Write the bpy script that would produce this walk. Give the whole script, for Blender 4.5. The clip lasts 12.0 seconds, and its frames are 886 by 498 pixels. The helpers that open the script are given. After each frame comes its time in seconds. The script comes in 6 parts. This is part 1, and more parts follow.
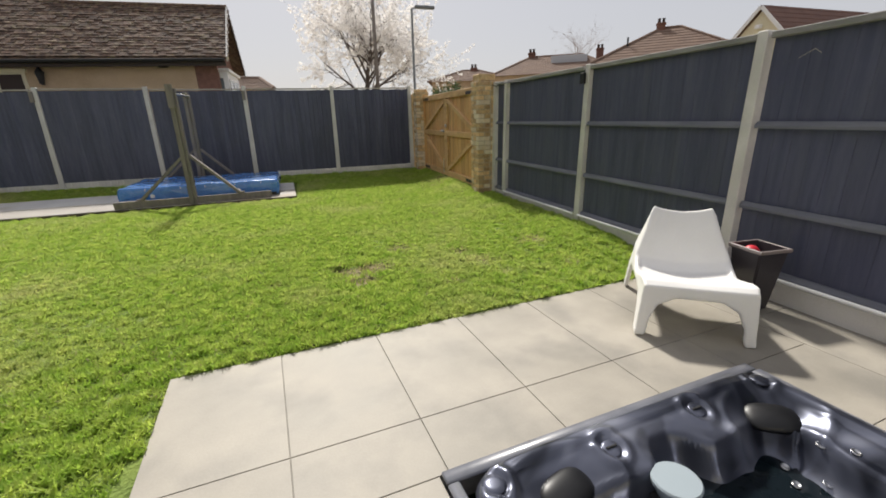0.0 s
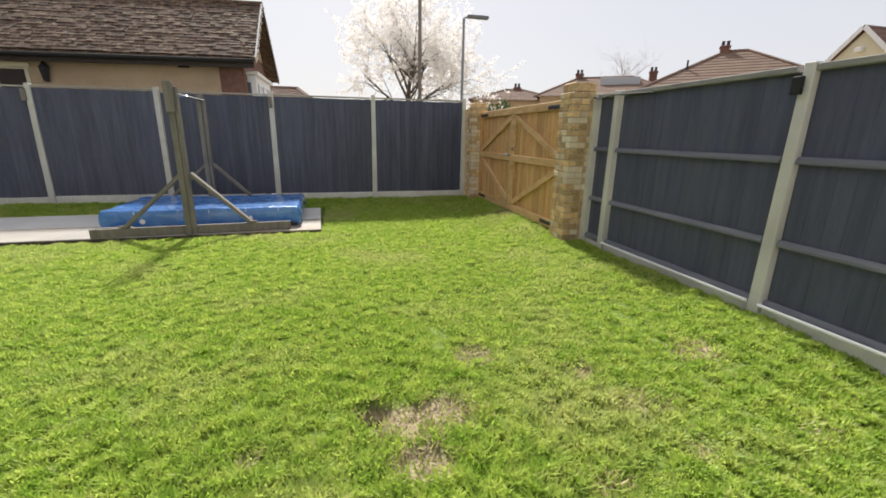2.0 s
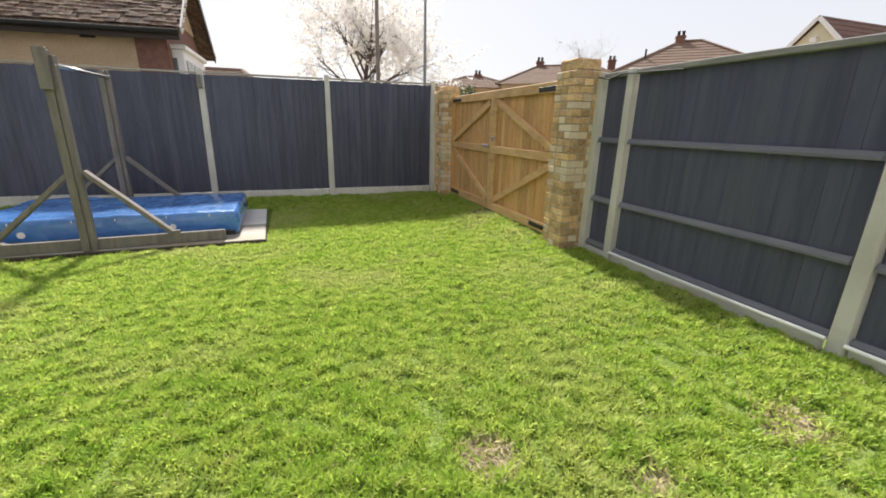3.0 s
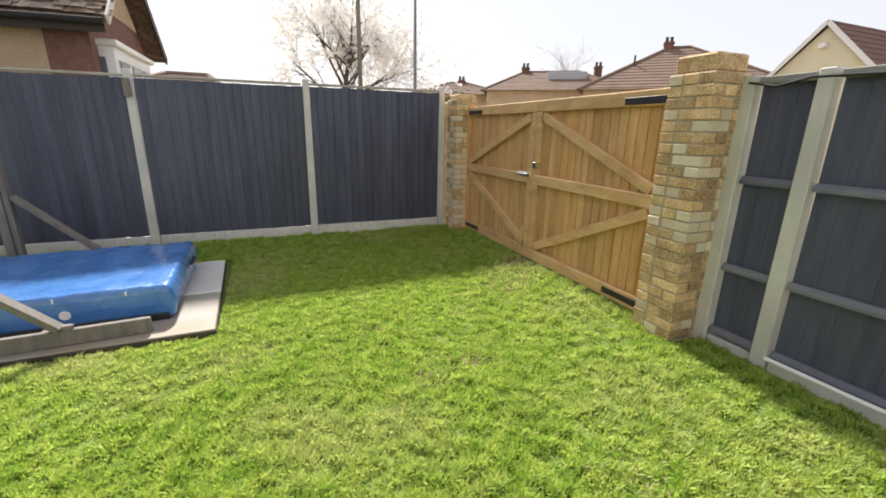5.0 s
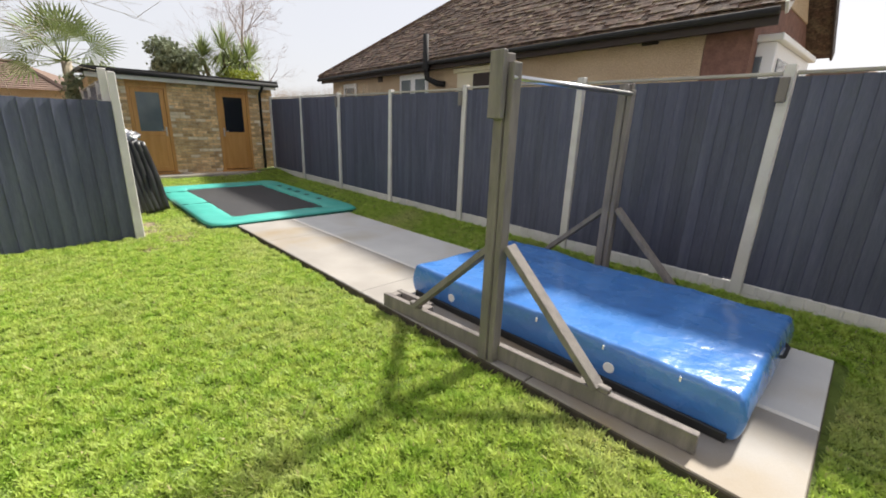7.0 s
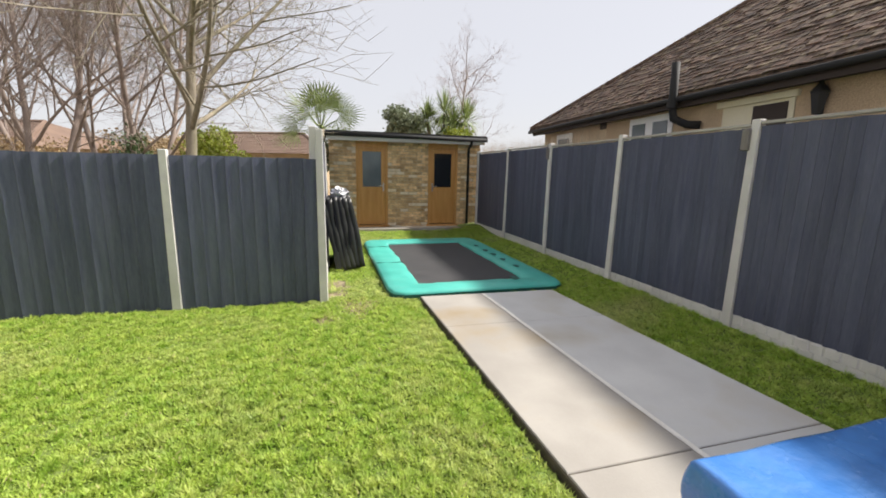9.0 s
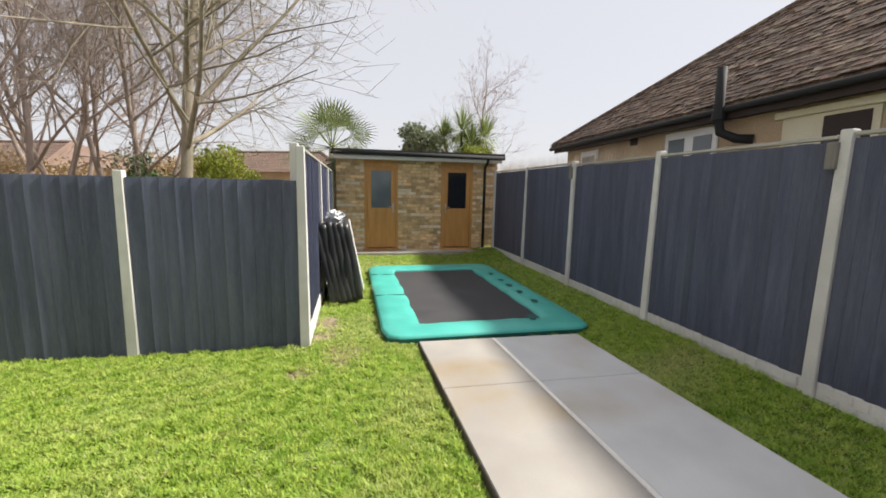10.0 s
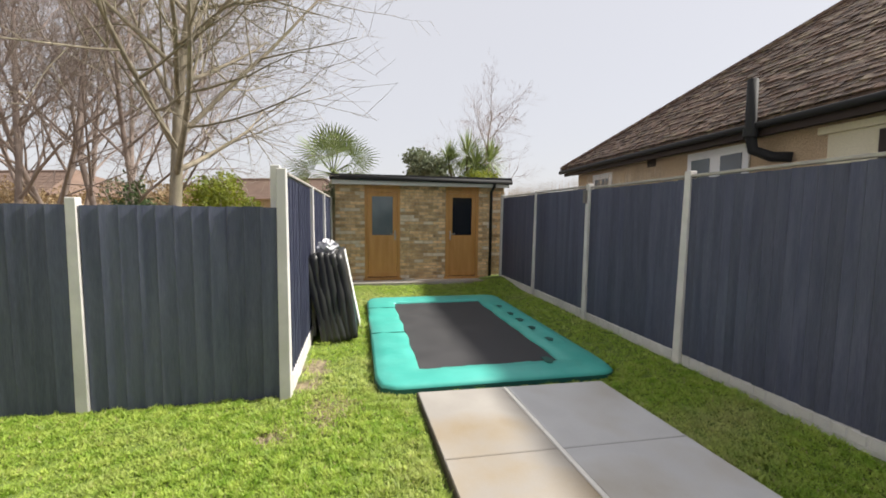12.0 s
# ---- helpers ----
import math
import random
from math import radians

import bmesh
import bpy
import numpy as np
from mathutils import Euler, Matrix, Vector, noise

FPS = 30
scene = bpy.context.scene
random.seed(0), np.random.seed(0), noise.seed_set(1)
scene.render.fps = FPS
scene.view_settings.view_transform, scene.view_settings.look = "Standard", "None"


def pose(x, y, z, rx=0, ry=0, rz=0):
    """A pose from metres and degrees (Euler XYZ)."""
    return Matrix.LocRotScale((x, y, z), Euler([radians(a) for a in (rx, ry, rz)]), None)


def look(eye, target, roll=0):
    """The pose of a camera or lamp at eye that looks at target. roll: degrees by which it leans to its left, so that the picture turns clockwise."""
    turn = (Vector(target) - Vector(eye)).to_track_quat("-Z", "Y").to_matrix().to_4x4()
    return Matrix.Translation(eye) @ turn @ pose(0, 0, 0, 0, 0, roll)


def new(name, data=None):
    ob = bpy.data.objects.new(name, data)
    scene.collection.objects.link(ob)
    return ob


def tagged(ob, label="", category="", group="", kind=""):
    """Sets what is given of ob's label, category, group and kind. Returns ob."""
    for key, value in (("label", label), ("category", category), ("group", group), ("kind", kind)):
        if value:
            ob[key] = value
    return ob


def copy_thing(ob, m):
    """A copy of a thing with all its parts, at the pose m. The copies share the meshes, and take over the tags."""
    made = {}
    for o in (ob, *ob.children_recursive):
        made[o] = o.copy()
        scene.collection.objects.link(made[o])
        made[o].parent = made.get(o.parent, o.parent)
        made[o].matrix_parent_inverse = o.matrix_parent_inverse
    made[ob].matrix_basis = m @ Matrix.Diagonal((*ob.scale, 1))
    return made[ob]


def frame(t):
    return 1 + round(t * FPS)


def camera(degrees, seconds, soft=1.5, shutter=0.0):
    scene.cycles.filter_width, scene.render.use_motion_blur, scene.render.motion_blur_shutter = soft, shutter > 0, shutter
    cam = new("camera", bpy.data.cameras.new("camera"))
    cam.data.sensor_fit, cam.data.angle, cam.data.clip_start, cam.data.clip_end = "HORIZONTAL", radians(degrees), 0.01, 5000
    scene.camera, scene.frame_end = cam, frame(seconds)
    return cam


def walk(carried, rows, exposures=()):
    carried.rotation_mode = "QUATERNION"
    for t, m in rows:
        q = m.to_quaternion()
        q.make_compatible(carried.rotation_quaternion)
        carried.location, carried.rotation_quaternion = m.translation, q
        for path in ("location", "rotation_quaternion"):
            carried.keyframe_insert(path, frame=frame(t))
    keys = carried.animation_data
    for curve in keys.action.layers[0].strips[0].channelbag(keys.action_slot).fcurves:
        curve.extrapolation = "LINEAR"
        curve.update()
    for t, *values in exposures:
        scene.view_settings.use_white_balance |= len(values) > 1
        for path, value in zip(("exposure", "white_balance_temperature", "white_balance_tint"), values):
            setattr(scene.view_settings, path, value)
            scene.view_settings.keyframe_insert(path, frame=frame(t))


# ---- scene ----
cam = camera(93.6, 12.0, soft=1.8)
PATH = [
    (0, (0.501, 0.167, 1.412), (1.078, 1.984, 0.807), -1.5),
    (0.5, (0.506, 0.628, 1.434), (0.874, 2.507, 0.856), -0.1),
    (1, (0.52, 1.127, 1.455), (0.91, 3.012, 0.911), -0.5),
    (1.5, (0.538, 1.658, 1.458), (0.929, 3.55, 0.94), 0.2),
    (2, (0.566, 2.201, 1.429), (1.029, 4.074, 0.902), 0.9),
    (2.5, (0.611, 2.713, 1.414), (1.156, 4.556, 0.863), 1.0),
    (4.5, (0.76, 4.744, 1.51), (1.59, 6.458, 0.9), 1.9),
    (5, (0.769, 5.112, 1.577), (1.5, 6.891, 1.03), 1.0),
    (5.5, (0.804, 5.523, 1.604), (1.092, 7.431, 1.08), 1.6),
    (6, (0.68, 5.882, 1.611), (0.47, 7.794, 1.062), 3.0),
    (6.5, (0.44, 6.209, 1.618), (-0.414, 7.924, 1.043), 2.7),
    (7, (0.201, 6.496, 1.623), (-1.208, 7.793, 1.045), 2.0),
    (7.5, (-0.173, 6.754, 1.585), (-1.856, 7.69, 1.046), 1.5),
    (9.5, (-1.711, 7.424, 1.667), (-3.627, 7.894, 1.339), 1.1),
    (10, (-2.086, 7.644, 1.694), (-4.02, 8.065, 1.407), 1.1),
    (10.5, (-2.404, 7.712, 1.696), (-4.348, 8.109, 1.45), 1.1),
    (11, (-2.561, 7.729, 1.701), (-4.512, 8.118, 1.494), 1.0),
    (11.5, (-2.609, 7.778, 1.697), (-4.563, 8.163, 1.517), 0.8),
    (12, (-2.641, 7.809, 1.704), (-4.595, 8.2, 1.537), 0.6),
]
EXPOSURES = [(0, 0.42), (0.5, 0.42), (1.0, 0.44), (1.5, 0.64), (2.5, 0.92), (4.5, 1.1), (5.5, 1.1), (7, 1.0), (9.5, 0.92), (12, 0.86)]
walk(cam, [(t, look(eye, target, roll)) for t, eye, target, roll in PATH], EXPOSURES)

# ---- light ----
SUN_EL, SUN_AZ = 45.0, 1.2          # azimuth from +y towards +x
world = bpy.data.worlds.new("sky")
scene.world = world
world.use_nodes = True
wn, wl = world.node_tree.nodes, world.node_tree.links
sky = wn.new("ShaderNodeTexSky")
sky.sky_type, sky.sun_disc = "NISHITA", False
sky.sun_elevation, sky.sun_rotation = radians(SUN_EL), radians(SUN_AZ)
sky.air_density, sky.dust_density, sky.ozone_density = 1.0, 2.0, 1.0
haze = wn.new("ShaderNodeMixRGB")
haze.inputs["Fac"].default_value = 0.85
haze.inputs["Color2"].default_value = (4.55, 4.48, 4.66, 1)
wl.new(sky.outputs["Color"], haze.inputs["Color1"])
wl.new(haze.outputs["Color"], wn["Background"].inputs["Color"])
wn["Background"].inputs["Strength"].default_value = 0.097
sun = new("sun", bpy.data.lights.new("sun", "SUN"))
sun.data.energy, sun.data.angle, sun.data.color = 4.2, radians(5.0), (1.0, 0.95, 0.87)
sun.matrix_world = look((0, 0, 30), (-math.sin(radians(SUN_AZ)) * 10, -math.cos(radians(SUN_AZ)) * 10, 30 - 10 * math.tan(radians(SUN_EL))))


# ---- materials ----
def surface(name, a, b, scale=6.0, rough=0.8, bump=0.3, fine=60.0, stretch=(1, 1, 1), stain=None, stain_scale=1.2,
            stain_amount=0.5, vary=0.12, metal=0.0, depth=0.01, coat=0.0, islands=False):
    """A weathered surface: two colours mixed by broad noise, fine grain, optional stains, a shift from piece to piece."""
    m = bpy.data.materials.new(name)
    m.use_nodes = True
    n, l = m.node_tree.nodes, m.node_tree.links
    bsdf = n["Principled BSDF"]
    geo = n.new("ShaderNodeNewGeometry")
    mapping = n.new("ShaderNodeMapping")
    mapping.inputs["Scale"].default_value = stretch
    l.new(geo.outputs["Position"], mapping.inputs["Vector"])

    def noise_tex(s, detail=4.0, vec=mapping):
        t = n.new("ShaderNodeTexNoise")
        t.inputs["Scale"].default_value, t.inputs["Detail"].default_value = s, detail
        l.new(vec.outputs[0], t.inputs["Vector"])
        return t

    def ramp(tex, lo, hi):
        r = n.new("ShaderNodeMapRange")
        r.inputs["From Min"].default_value, r.inputs["From Max"].default_value = lo, hi
        l.new(tex.outputs["Fac"], r.inputs["Value"])
        return r

    broad, grain = noise_tex(scale), noise_tex(fine, 3.0)
    mix = n.new("ShaderNodeMixRGB")
    mix.inputs["Color1"].default_value, mix.inputs["Color2"].default_value = (*a, 1), (*b, 1)
    l.new(ramp(broad, 0.32, 0.68).outputs[0], mix.inputs["Fac"])
    out = mix
    if stain:
        st = n.new("ShaderNodeMixRGB")
        st.inputs["Color2"].default_value = (*stain, 1)
        r = ramp(noise_tex(stain_scale, 6.0), 0.5, 0.72)
        r.inputs["To Max"].default_value = stain_amount
        l.new(r.outputs[0], st.inputs["Fac"])
        l.new(out.outputs[0], st.inputs["Color1"])
        out = st
    info = n.new("ShaderNodeObjectInfo")
    add = n.new("ShaderNodeMath")
    add.operation = "ADD"
    l.new((geo.outputs["Random Per Island"] if islands else info.outputs["Random"]), add.inputs[0])
    l.new(ramp(grain, 0.3, 0.7).outputs[0], add.inputs[1])
    val = n.new("ShaderNodeMapRange")
    val.inputs["From Max"].default_value = 2.0
    val.inputs["To Min"].default_value, val.inputs["To Max"].default_value = 1 - vary, 1 + vary
    l.new(add.outputs[0], val.inputs["Value"])
    hsv = n.new("ShaderNodeHueSaturation")
    l.new(val.outputs[0], hsv.inputs["Value"])
    l.new(out.outputs[0], hsv.inputs["Color"])
    l.new(hsv.outputs[0], bsdf.inputs["Base Color"])
    rr = n.new("ShaderNodeMapRange")
    rr.inputs["To Min"].default_value, rr.inputs["To Max"].default_value = max(0.02, rough - 0.1), min(1, rough + 0.1)
    l.new(broad.outputs["Fac"], rr.inputs["Value"])
    l.new(rr.outputs[0], bsdf.inputs["Roughness"])
    bsdf.inputs["Metallic"].default_value = metal
    bsdf.inputs["Coat Weight"].default_value = coat
    if bump:
        bp = n.new("ShaderNodeBump")
        bp.inputs["Strength"].default_value, bp.inputs["Distance"].default_value = bump, depth
        l.new(grain.outputs["Fac"], bp.inputs["Height"])
        l.new(bp.outputs[0], bsdf.inputs["Normal"])
    return m


def leafy(name, a, b, scale=3.0, through_light=0.35, c=None, rough=0.55, vary=0.25, islands=False):
    """Leaves, blades and petals: colour from place to place, some light passes through."""
    m = surface(name, a, b, scale=scale, rough=rough, bump=0, fine=40, vary=vary, islands=islands, stain=c, stain_scale=0.8, stain_amount=0.6)
    n, l = m.node_tree.nodes, m.node_tree.links
    tr, mx = n.new("ShaderNodeBsdfTranslucent"), n.new("ShaderNodeMixShader")
    colour = n["Principled BSDF"].inputs["Base Color"].links[0].from_socket
    l.new(colour, tr.inputs["Color"])
    mx.inputs["Fac"].default_value = through_light
    l.new(n["Principled BSDF"].outputs[0], mx.inputs[1])
    l.new(tr.outputs[0], mx.inputs[2])
    l.new(mx.outputs[0], n["Material Output"].inputs["Surface"])
    return m


def plain(name, colour, rough=0.5, metal=0.0, alpha=None, transmission=0.0, coat=0.0):
    m = bpy.data.materials.new(name)
    m.use_nodes = True
    p = m.node_tree.nodes["Principled BSDF"]
    p.inputs["Base Color"].default_value = (*colour, 1)
    p.inputs["Roughness"].default_value, p.inputs["Metallic"].default_value = rough, metal
    p.inputs["Transmission Weight"].default_value = transmission
    p.inputs["Coat Weight"].default_value = coat
    return m


M_SOIL = surface("soil_and_thatch", (0.115, 0.17, 0.03), (0.175, 0.235, 0.045), scale=5, rough=0.95, bump=0.8, fine=45, stain=(0.13, 0.13, 0.04), stain_scale=1.6, stain_amount=0.3, depth=0.03)
# Dark fill for the joints, and painted shade for the slab edge.
M_SHADE_EDGE = surface("shade_edge_and_joint", (0.05, 0.04, 0.028), (0.085, 0.068, 0.045), scale=9, rough=0.9, bump=0.6, fine=50)
M_GRASS = leafy("grass_blade", (0.30, 0.455, 0.057), (0.54, 0.635, 0.145), scale=9, through_light=0.55, c=(0.64, 0.61, 0.30), vary=0.36, islands=True)
M_STRAW = leafy("dry_grass", (0.52, 0.45, 0.23), (0.40, 0.37, 0.15), scale=3, through_light=0.3)
M_PORCELAIN = surface("porcelain_paving", (0.27, 0.248, 0.208), (0.37, 0.338, 0.285), scale=2.4, rough=0.62, bump=0.06, fine=90, vary=0.06, stain=(0.19, 0.18, 0.16), stain_scale=2.6, stain_amount=0.6)
M_GROUT = surface("grout", (0.26, 0.245, 0.215), (0.32, 0.305, 0.275), scale=9, rough=0.9, bump=0.3)
M_CONCRETE = surface("post_concrete", (0.545, 0.525, 0.505), (0.66, 0.635, 0.61), scale=5, rough=0.9, bump=0.4, fine=120, vary=0.1, stain=(0.34, 0.33, 0.30), stain_scale=2.5, stain_amount=0.5, depth=0.004)
M_SLAB = surface("ground_slab", (0.285, 0.262, 0.234), (0.35, 0.325, 0.292), scale=2.2, rough=0.7, bump=0.25, fine=110, stain=(0.25, 0.18, 0.09), stain_scale=1.1, stain_amount=0.85, vary=0.05, depth=0.004)
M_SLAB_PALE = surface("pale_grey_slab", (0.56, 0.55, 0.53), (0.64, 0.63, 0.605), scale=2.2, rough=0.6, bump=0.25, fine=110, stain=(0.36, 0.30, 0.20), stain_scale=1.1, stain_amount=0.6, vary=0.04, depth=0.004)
M_SLAB_LINE = surface("pale_joint", (0.78, 0.75, 0.69), (0.70, 0.67, 0.61), scale=9, rough=0.85, bump=0.2)
M_FENCE = surface("blue_grey_fence_paint", (0.048, 0.053, 0.094), (0.080, 0.086, 0.134), scale=3, rough=0.5, bump=0.5, fine=26, stretch=(6, 6, 0.5), vary=0.3, stain=(0.09, 0.10, 0.14), stain_scale=1.1, stain_amount=0.5, depth=0.004)
# M_FENCE paint lightened: extra light on the west side put into the colour.
M_FENCE_WEST = surface("lit_west_fence_paint", (0.062, 0.070, 0.114), (0.100, 0.109, 0.162), scale=3, rough=0.5, bump=0.5, fine=26, stretch=(6, 6, 0.5), vary=0.3, stain=(0.12, 0.13, 0.175), stain_scale=1.6, stain_amount=0.5, depth=0.004)
M_FENCE_GREY = surface("charcoal_fence_paint", (0.050, 0.054, 0.096), (0.080, 0.085, 0.136), scale=3, rough=0.6, bump=0.5, fine=26, stretch=(6, 6, 0.5), vary=0.14, stain=(0.095, 0.10, 0.135), stain_scale=1.1, stain_amount=0.45, depth=0.004)
# Rail colour lightened to paint in the sky light on the rail tops.
M_FENCE_RAIL = surface("skylit_fence_rail", (0.125, 0.13, 0.16), (0.19, 0.195, 0.225), scale=4, rough=0.75, bump=0.4, fine=30, stretch=(5, 0.6, 5), vary=0.12, stain=(0.085, 0.09, 0.12), stain_scale=2.0, stain_amount=0.6, depth=0.004)
M_TOPRAIL = surface("grey_top_rail", (0.20, 0.195, 0.19), (0.29, 0.28, 0.27), scale=6, rough=0.85, bump=0.4, fine=40, stretch=(5, 0.6, 5))
M_CAPRAIL = surface("weathered_cap_rail", (0.34, 0.31, 0.28), (0.42, 0.39, 0.35), scale=6, rough=0.85, bump=0.4, fine=40, stretch=(0.6, 0.6, 5))
M_GATE = surface("treated_softwood", (0.53, 0.30, 0.122), (0.64, 0.395, 0.18), scale=3, rough=0.7, bump=0.3, fine=30, stretch=(5, 5, 0.6), vary=0.3, stain=(0.47, 0.23, 0.07), stain_scale=2.2, stain_amount=0.7, depth=0.003)
M_GATE_RAIL = surface("gate_rail_softwood", (0.55, 0.33, 0.15), (0.66, 0.43, 0.215), scale=4, rough=0.7, bump=0.3, fine=30, stretch=(3, 1, 3), vary=0.1, stain=(0.38, 0.23, 0.1), stain_scale=3.5, stain_amount=0.6, depth=0.003)
M_OLDWOOD = surface("weathered_grey_timber", (0.155, 0.138, 0.127), (0.245, 0.217, 0.196), scale=5, rough=0.85, bump=0.7, fine=30, stretch=(4, 4, 0.7), vary=0.12, stain=(0.15, 0.14, 0.12), stain_scale=2.5, stain_amount=0.6, depth=0.005)
M_BLUE = surface("blue_vinyl", (0.045, 0.175, 0.50), (0.075, 0.225, 0.56), scale=3, rough=0.27, coat=0.55, bump=0.65, fine=9, vary=0.06, stain=(0.12, 0.25, 0.55), stain_scale=1.6, stain_amount=0.4, depth=0.02)
M_WHITEPLASTIC = surface("white_plastic", (0.78, 0.77, 0.75), (0.82, 0.81, 0.79), scale=4, rough=0.42, bump=0.05, fine=70, vary=0.02)
M_TEAL = surface("teal_pvc_pad", (0.05, 0.375, 0.31), (0.08, 0.435, 0.365), scale=2.5, rough=0.45, bump=0.3, fine=7, vary=0.06, stain=(0.12, 0.46, 0.38), stain_scale=1.3, stain_amount=0.5, depth=0.02)
M_TEAL_DARK = plain("dark_teal_skirt", (0.01, 0.09, 0.07), 0.6)
M_NET = surface("black_woven_mat", (0.035, 0.034, 0.036), (0.05, 0.048, 0.05), scale=3, rough=0.75, bump=0.3, fine=200, vary=0.08)
M_BLACK = surface("black_vinyl", (0.018, 0.018, 0.018), (0.03, 0.03, 0.03), scale=4, rough=0.45, bump=0.3, fine=12, depth=0.01)
M_BLACKPLASTIC = plain("black_plastic", (0.012, 0.012, 0.013), 0.78)
M_STEEL = plain("bright_steel", (0.55, 0.55, 0.56), 0.28, 1.0)
M_IRON = plain("black_iron", (0.015, 0.015, 0.016), 0.5)
M_BRICK = surface("yellow_stock_brick", (0.50, 0.32, 0.16), (0.66, 0.48, 0.27), scale=11, rough=0.9, bump=0.6, fine=70, vary=0.68, stain=(0.38, 0.235, 0.12), stain_scale=5, stain_amount=0.7, depth=0.006)
M_BRICK_PALE = surface("limed_stock_brick", (0.70, 0.62, 0.50), (0.62, 0.49, 0.33), scale=9, rough=0.9, bump=0.6, fine=70, vary=0.2, depth=0.006)
M_MORTAR = surface("mortar", (0.46, 0.39, 0.29), (0.36, 0.30, 0.22), scale=12, rough=0.95, bump=0.5, fine=90)
M_OAK = surface("oak_effect_door", (0.44, 0.21, 0.055), (0.52, 0.27, 0.085), scale=3, rough=0.45, bump=0.1, fine=24, stretch=(4, 4, 0.5), vary=0.06)
M_GLASS_DARK = plain("door_glass", (0.012, 0.014, 0.018), 0.06)
M_GLASS_PALE = surface("obscured_glass", (0.10, 0.13, 0.15), (0.17, 0.20, 0.22), scale=1.5, rough=0.12, bump=0, vary=0.05)
M_FASCIA = plain("white_fascia", (0.62, 0.60, 0.58), 0.5)
M_FELT = surface("black_roof_edge", (0.02, 0.02, 0.02), (0.035, 0.033, 0.032), scale=6, rough=0.6, bump=0.2)
M_RENDER = surface("pebbledash", (0.54, 0.405, 0.265), (0.62, 0.475, 0.315), scale=2, rough=0.95, bump=1.0, fine=55, vary=0.3, stain=(0.42, 0.31, 0.19), stain_scale=1.3, stain_amount=0.5, depth=0.02)
M_TILE = surface("mossy_clay_tile", (0.055, 0.034, 0.026), (0.15, 0.09, 0.063), scale=14, rough=0.85, bump=0.5, fine=40, vary=0.75, stain=(0.21, 0.172, 0.108), stain_scale=7, stain_amount=0.8, islands=True)
M_TILE_LOOSE = surface("mossy_clay_single_tile", (0.055, 0.034, 0.026), (0.15, 0.09, 0.063), scale=14, rough=0.85, bump=0.5, fine=40, vary=0.75, stain=(0.21, 0.172, 0.108), stain_scale=7, stain_amount=0.8)
M_TILE_RED = surface("hung_red_tile", (0.14, 0.07, 0.052), (0.21, 0.11, 0.082), scale=9, rough=0.85, bump=0.4, fine=40, vary=0.3)
M_FARTILE = surface("brown_roof_tile", (0.15, 0.098, 0.074), (0.20, 0.135, 0.10), scale=1.2, rough=0.9, bump=0.4, fine=9, vary=0.12)
M_FARTILE_RED = surface("red_brown_roof_tile", (0.14, 0.075, 0.06), (0.18, 0.10, 0.08), scale=1.2, rough=0.9, bump=0.4, fine=9, vary=0.12)
M_CREAM = surface("cream_render", (0.70, 0.64, 0.45), (0.74, 0.69, 0.52), scale=2, rough=0.9, bump=0.1)
M_UPVC = plain("white_upvc", (0.78, 0.78, 0.78), 0.35)
M_PANE = plain("window_pane", (0.13, 0.15, 0.17), 0.06)
M_DARKWOOD = plain("dark_brown_trim", (0.03, 0.018, 0.014), 0.6)
M_BARK = surface("grey_bark", (0.24, 0.205, 0.15), (0.37, 0.32, 0.24), scale=5, rough=0.95, bump=0.6, fine=30, stretch=(2, 2, 0.6), vary=0.15, stain=(0.16, 0.17, 0.07), stain_scale=1.5, stain_amount=0.4)
M_TWIG = surface("mauve_twig", (0.26, 0.205, 0.18), (0.37, 0.30, 0.265), scale=3, rough=0.9, bump=0, vary=0.1)
M_CHERRY_BARK = surface("dark_cherry_bark", (0.075, 0.058, 0.05), (0.12, 0.095, 0.08), scale=5, rough=0.9, bump=0.4, fine=30)
M_BLOSSOM = leafy("cherry_blossom", (0.90, 0.885, 0.87), (0.84, 0.82, 0.80), scale=4, through_light=0.5)
M_PALM = leafy("palm_leaf", (0.15, 0.205, 0.06), (0.27, 0.32, 0.12), scale=3, through_light=0.2)
M_BUSH = leafy("evergreen_leaf", (0.05, 0.09, 0.03), (0.10, 0.15, 0.05), scale=2, through_light=0.2)
M_BUSH_YELLOW = leafy("spring_leaf", (0.30, 0.33, 0.03), (0.20, 0.26, 0.04), scale=2, through_light=0.35)
M_BUSH_GREY = leafy("grey_leaf", (0.19, 0.23, 0.13), (0.28, 0.31, 0.20), scale=2, through_light=0.2)
M_BUSH_BROWN = leafy("bare_hedge_twigs", (0.30, 0.215, 0.12), (0.42, 0.31, 0.17), scale=2, through_light=0.2)


# ---- building blocks ----
def mesh_ob(name, bm, material, parent=None, label="", smooth=False):
    """Link a bmesh as one mesh object."""
    me = bpy.data.meshes.new(name)
    bmesh.ops.recalc_face_normals(bm, faces=bm.faces)
    bm.to_mesh(me)
    bm.free()
    return link(name, me, material, parent, label, smooth)


def link(name, me, material, parent=None, label="", smooth=False):
    if material and not me.materials:
        me.materials.append(material)
    if smooth:
        me.polygons.foreach_set("use_smooth", [True] * len(me.polygons))
    ob = new(name, me)
    if parent:
        ob.parent = parent
    if label:
        ob["label"] = label
    return ob


def part(name, bm, material, parent, label="", smooth=False):
    return mesh_ob(name, bm, material, parent, label, smooth)


def thing(name, at=(0, 0, 0), turn=0.0, label="", category="", group="", kind=""):
    ob = new(name)
    ob.matrix_basis = pose(*at, 0, 0, turn)
    ob.empty_display_size = 0.1
    return tagged(ob, label, category, group, kind)


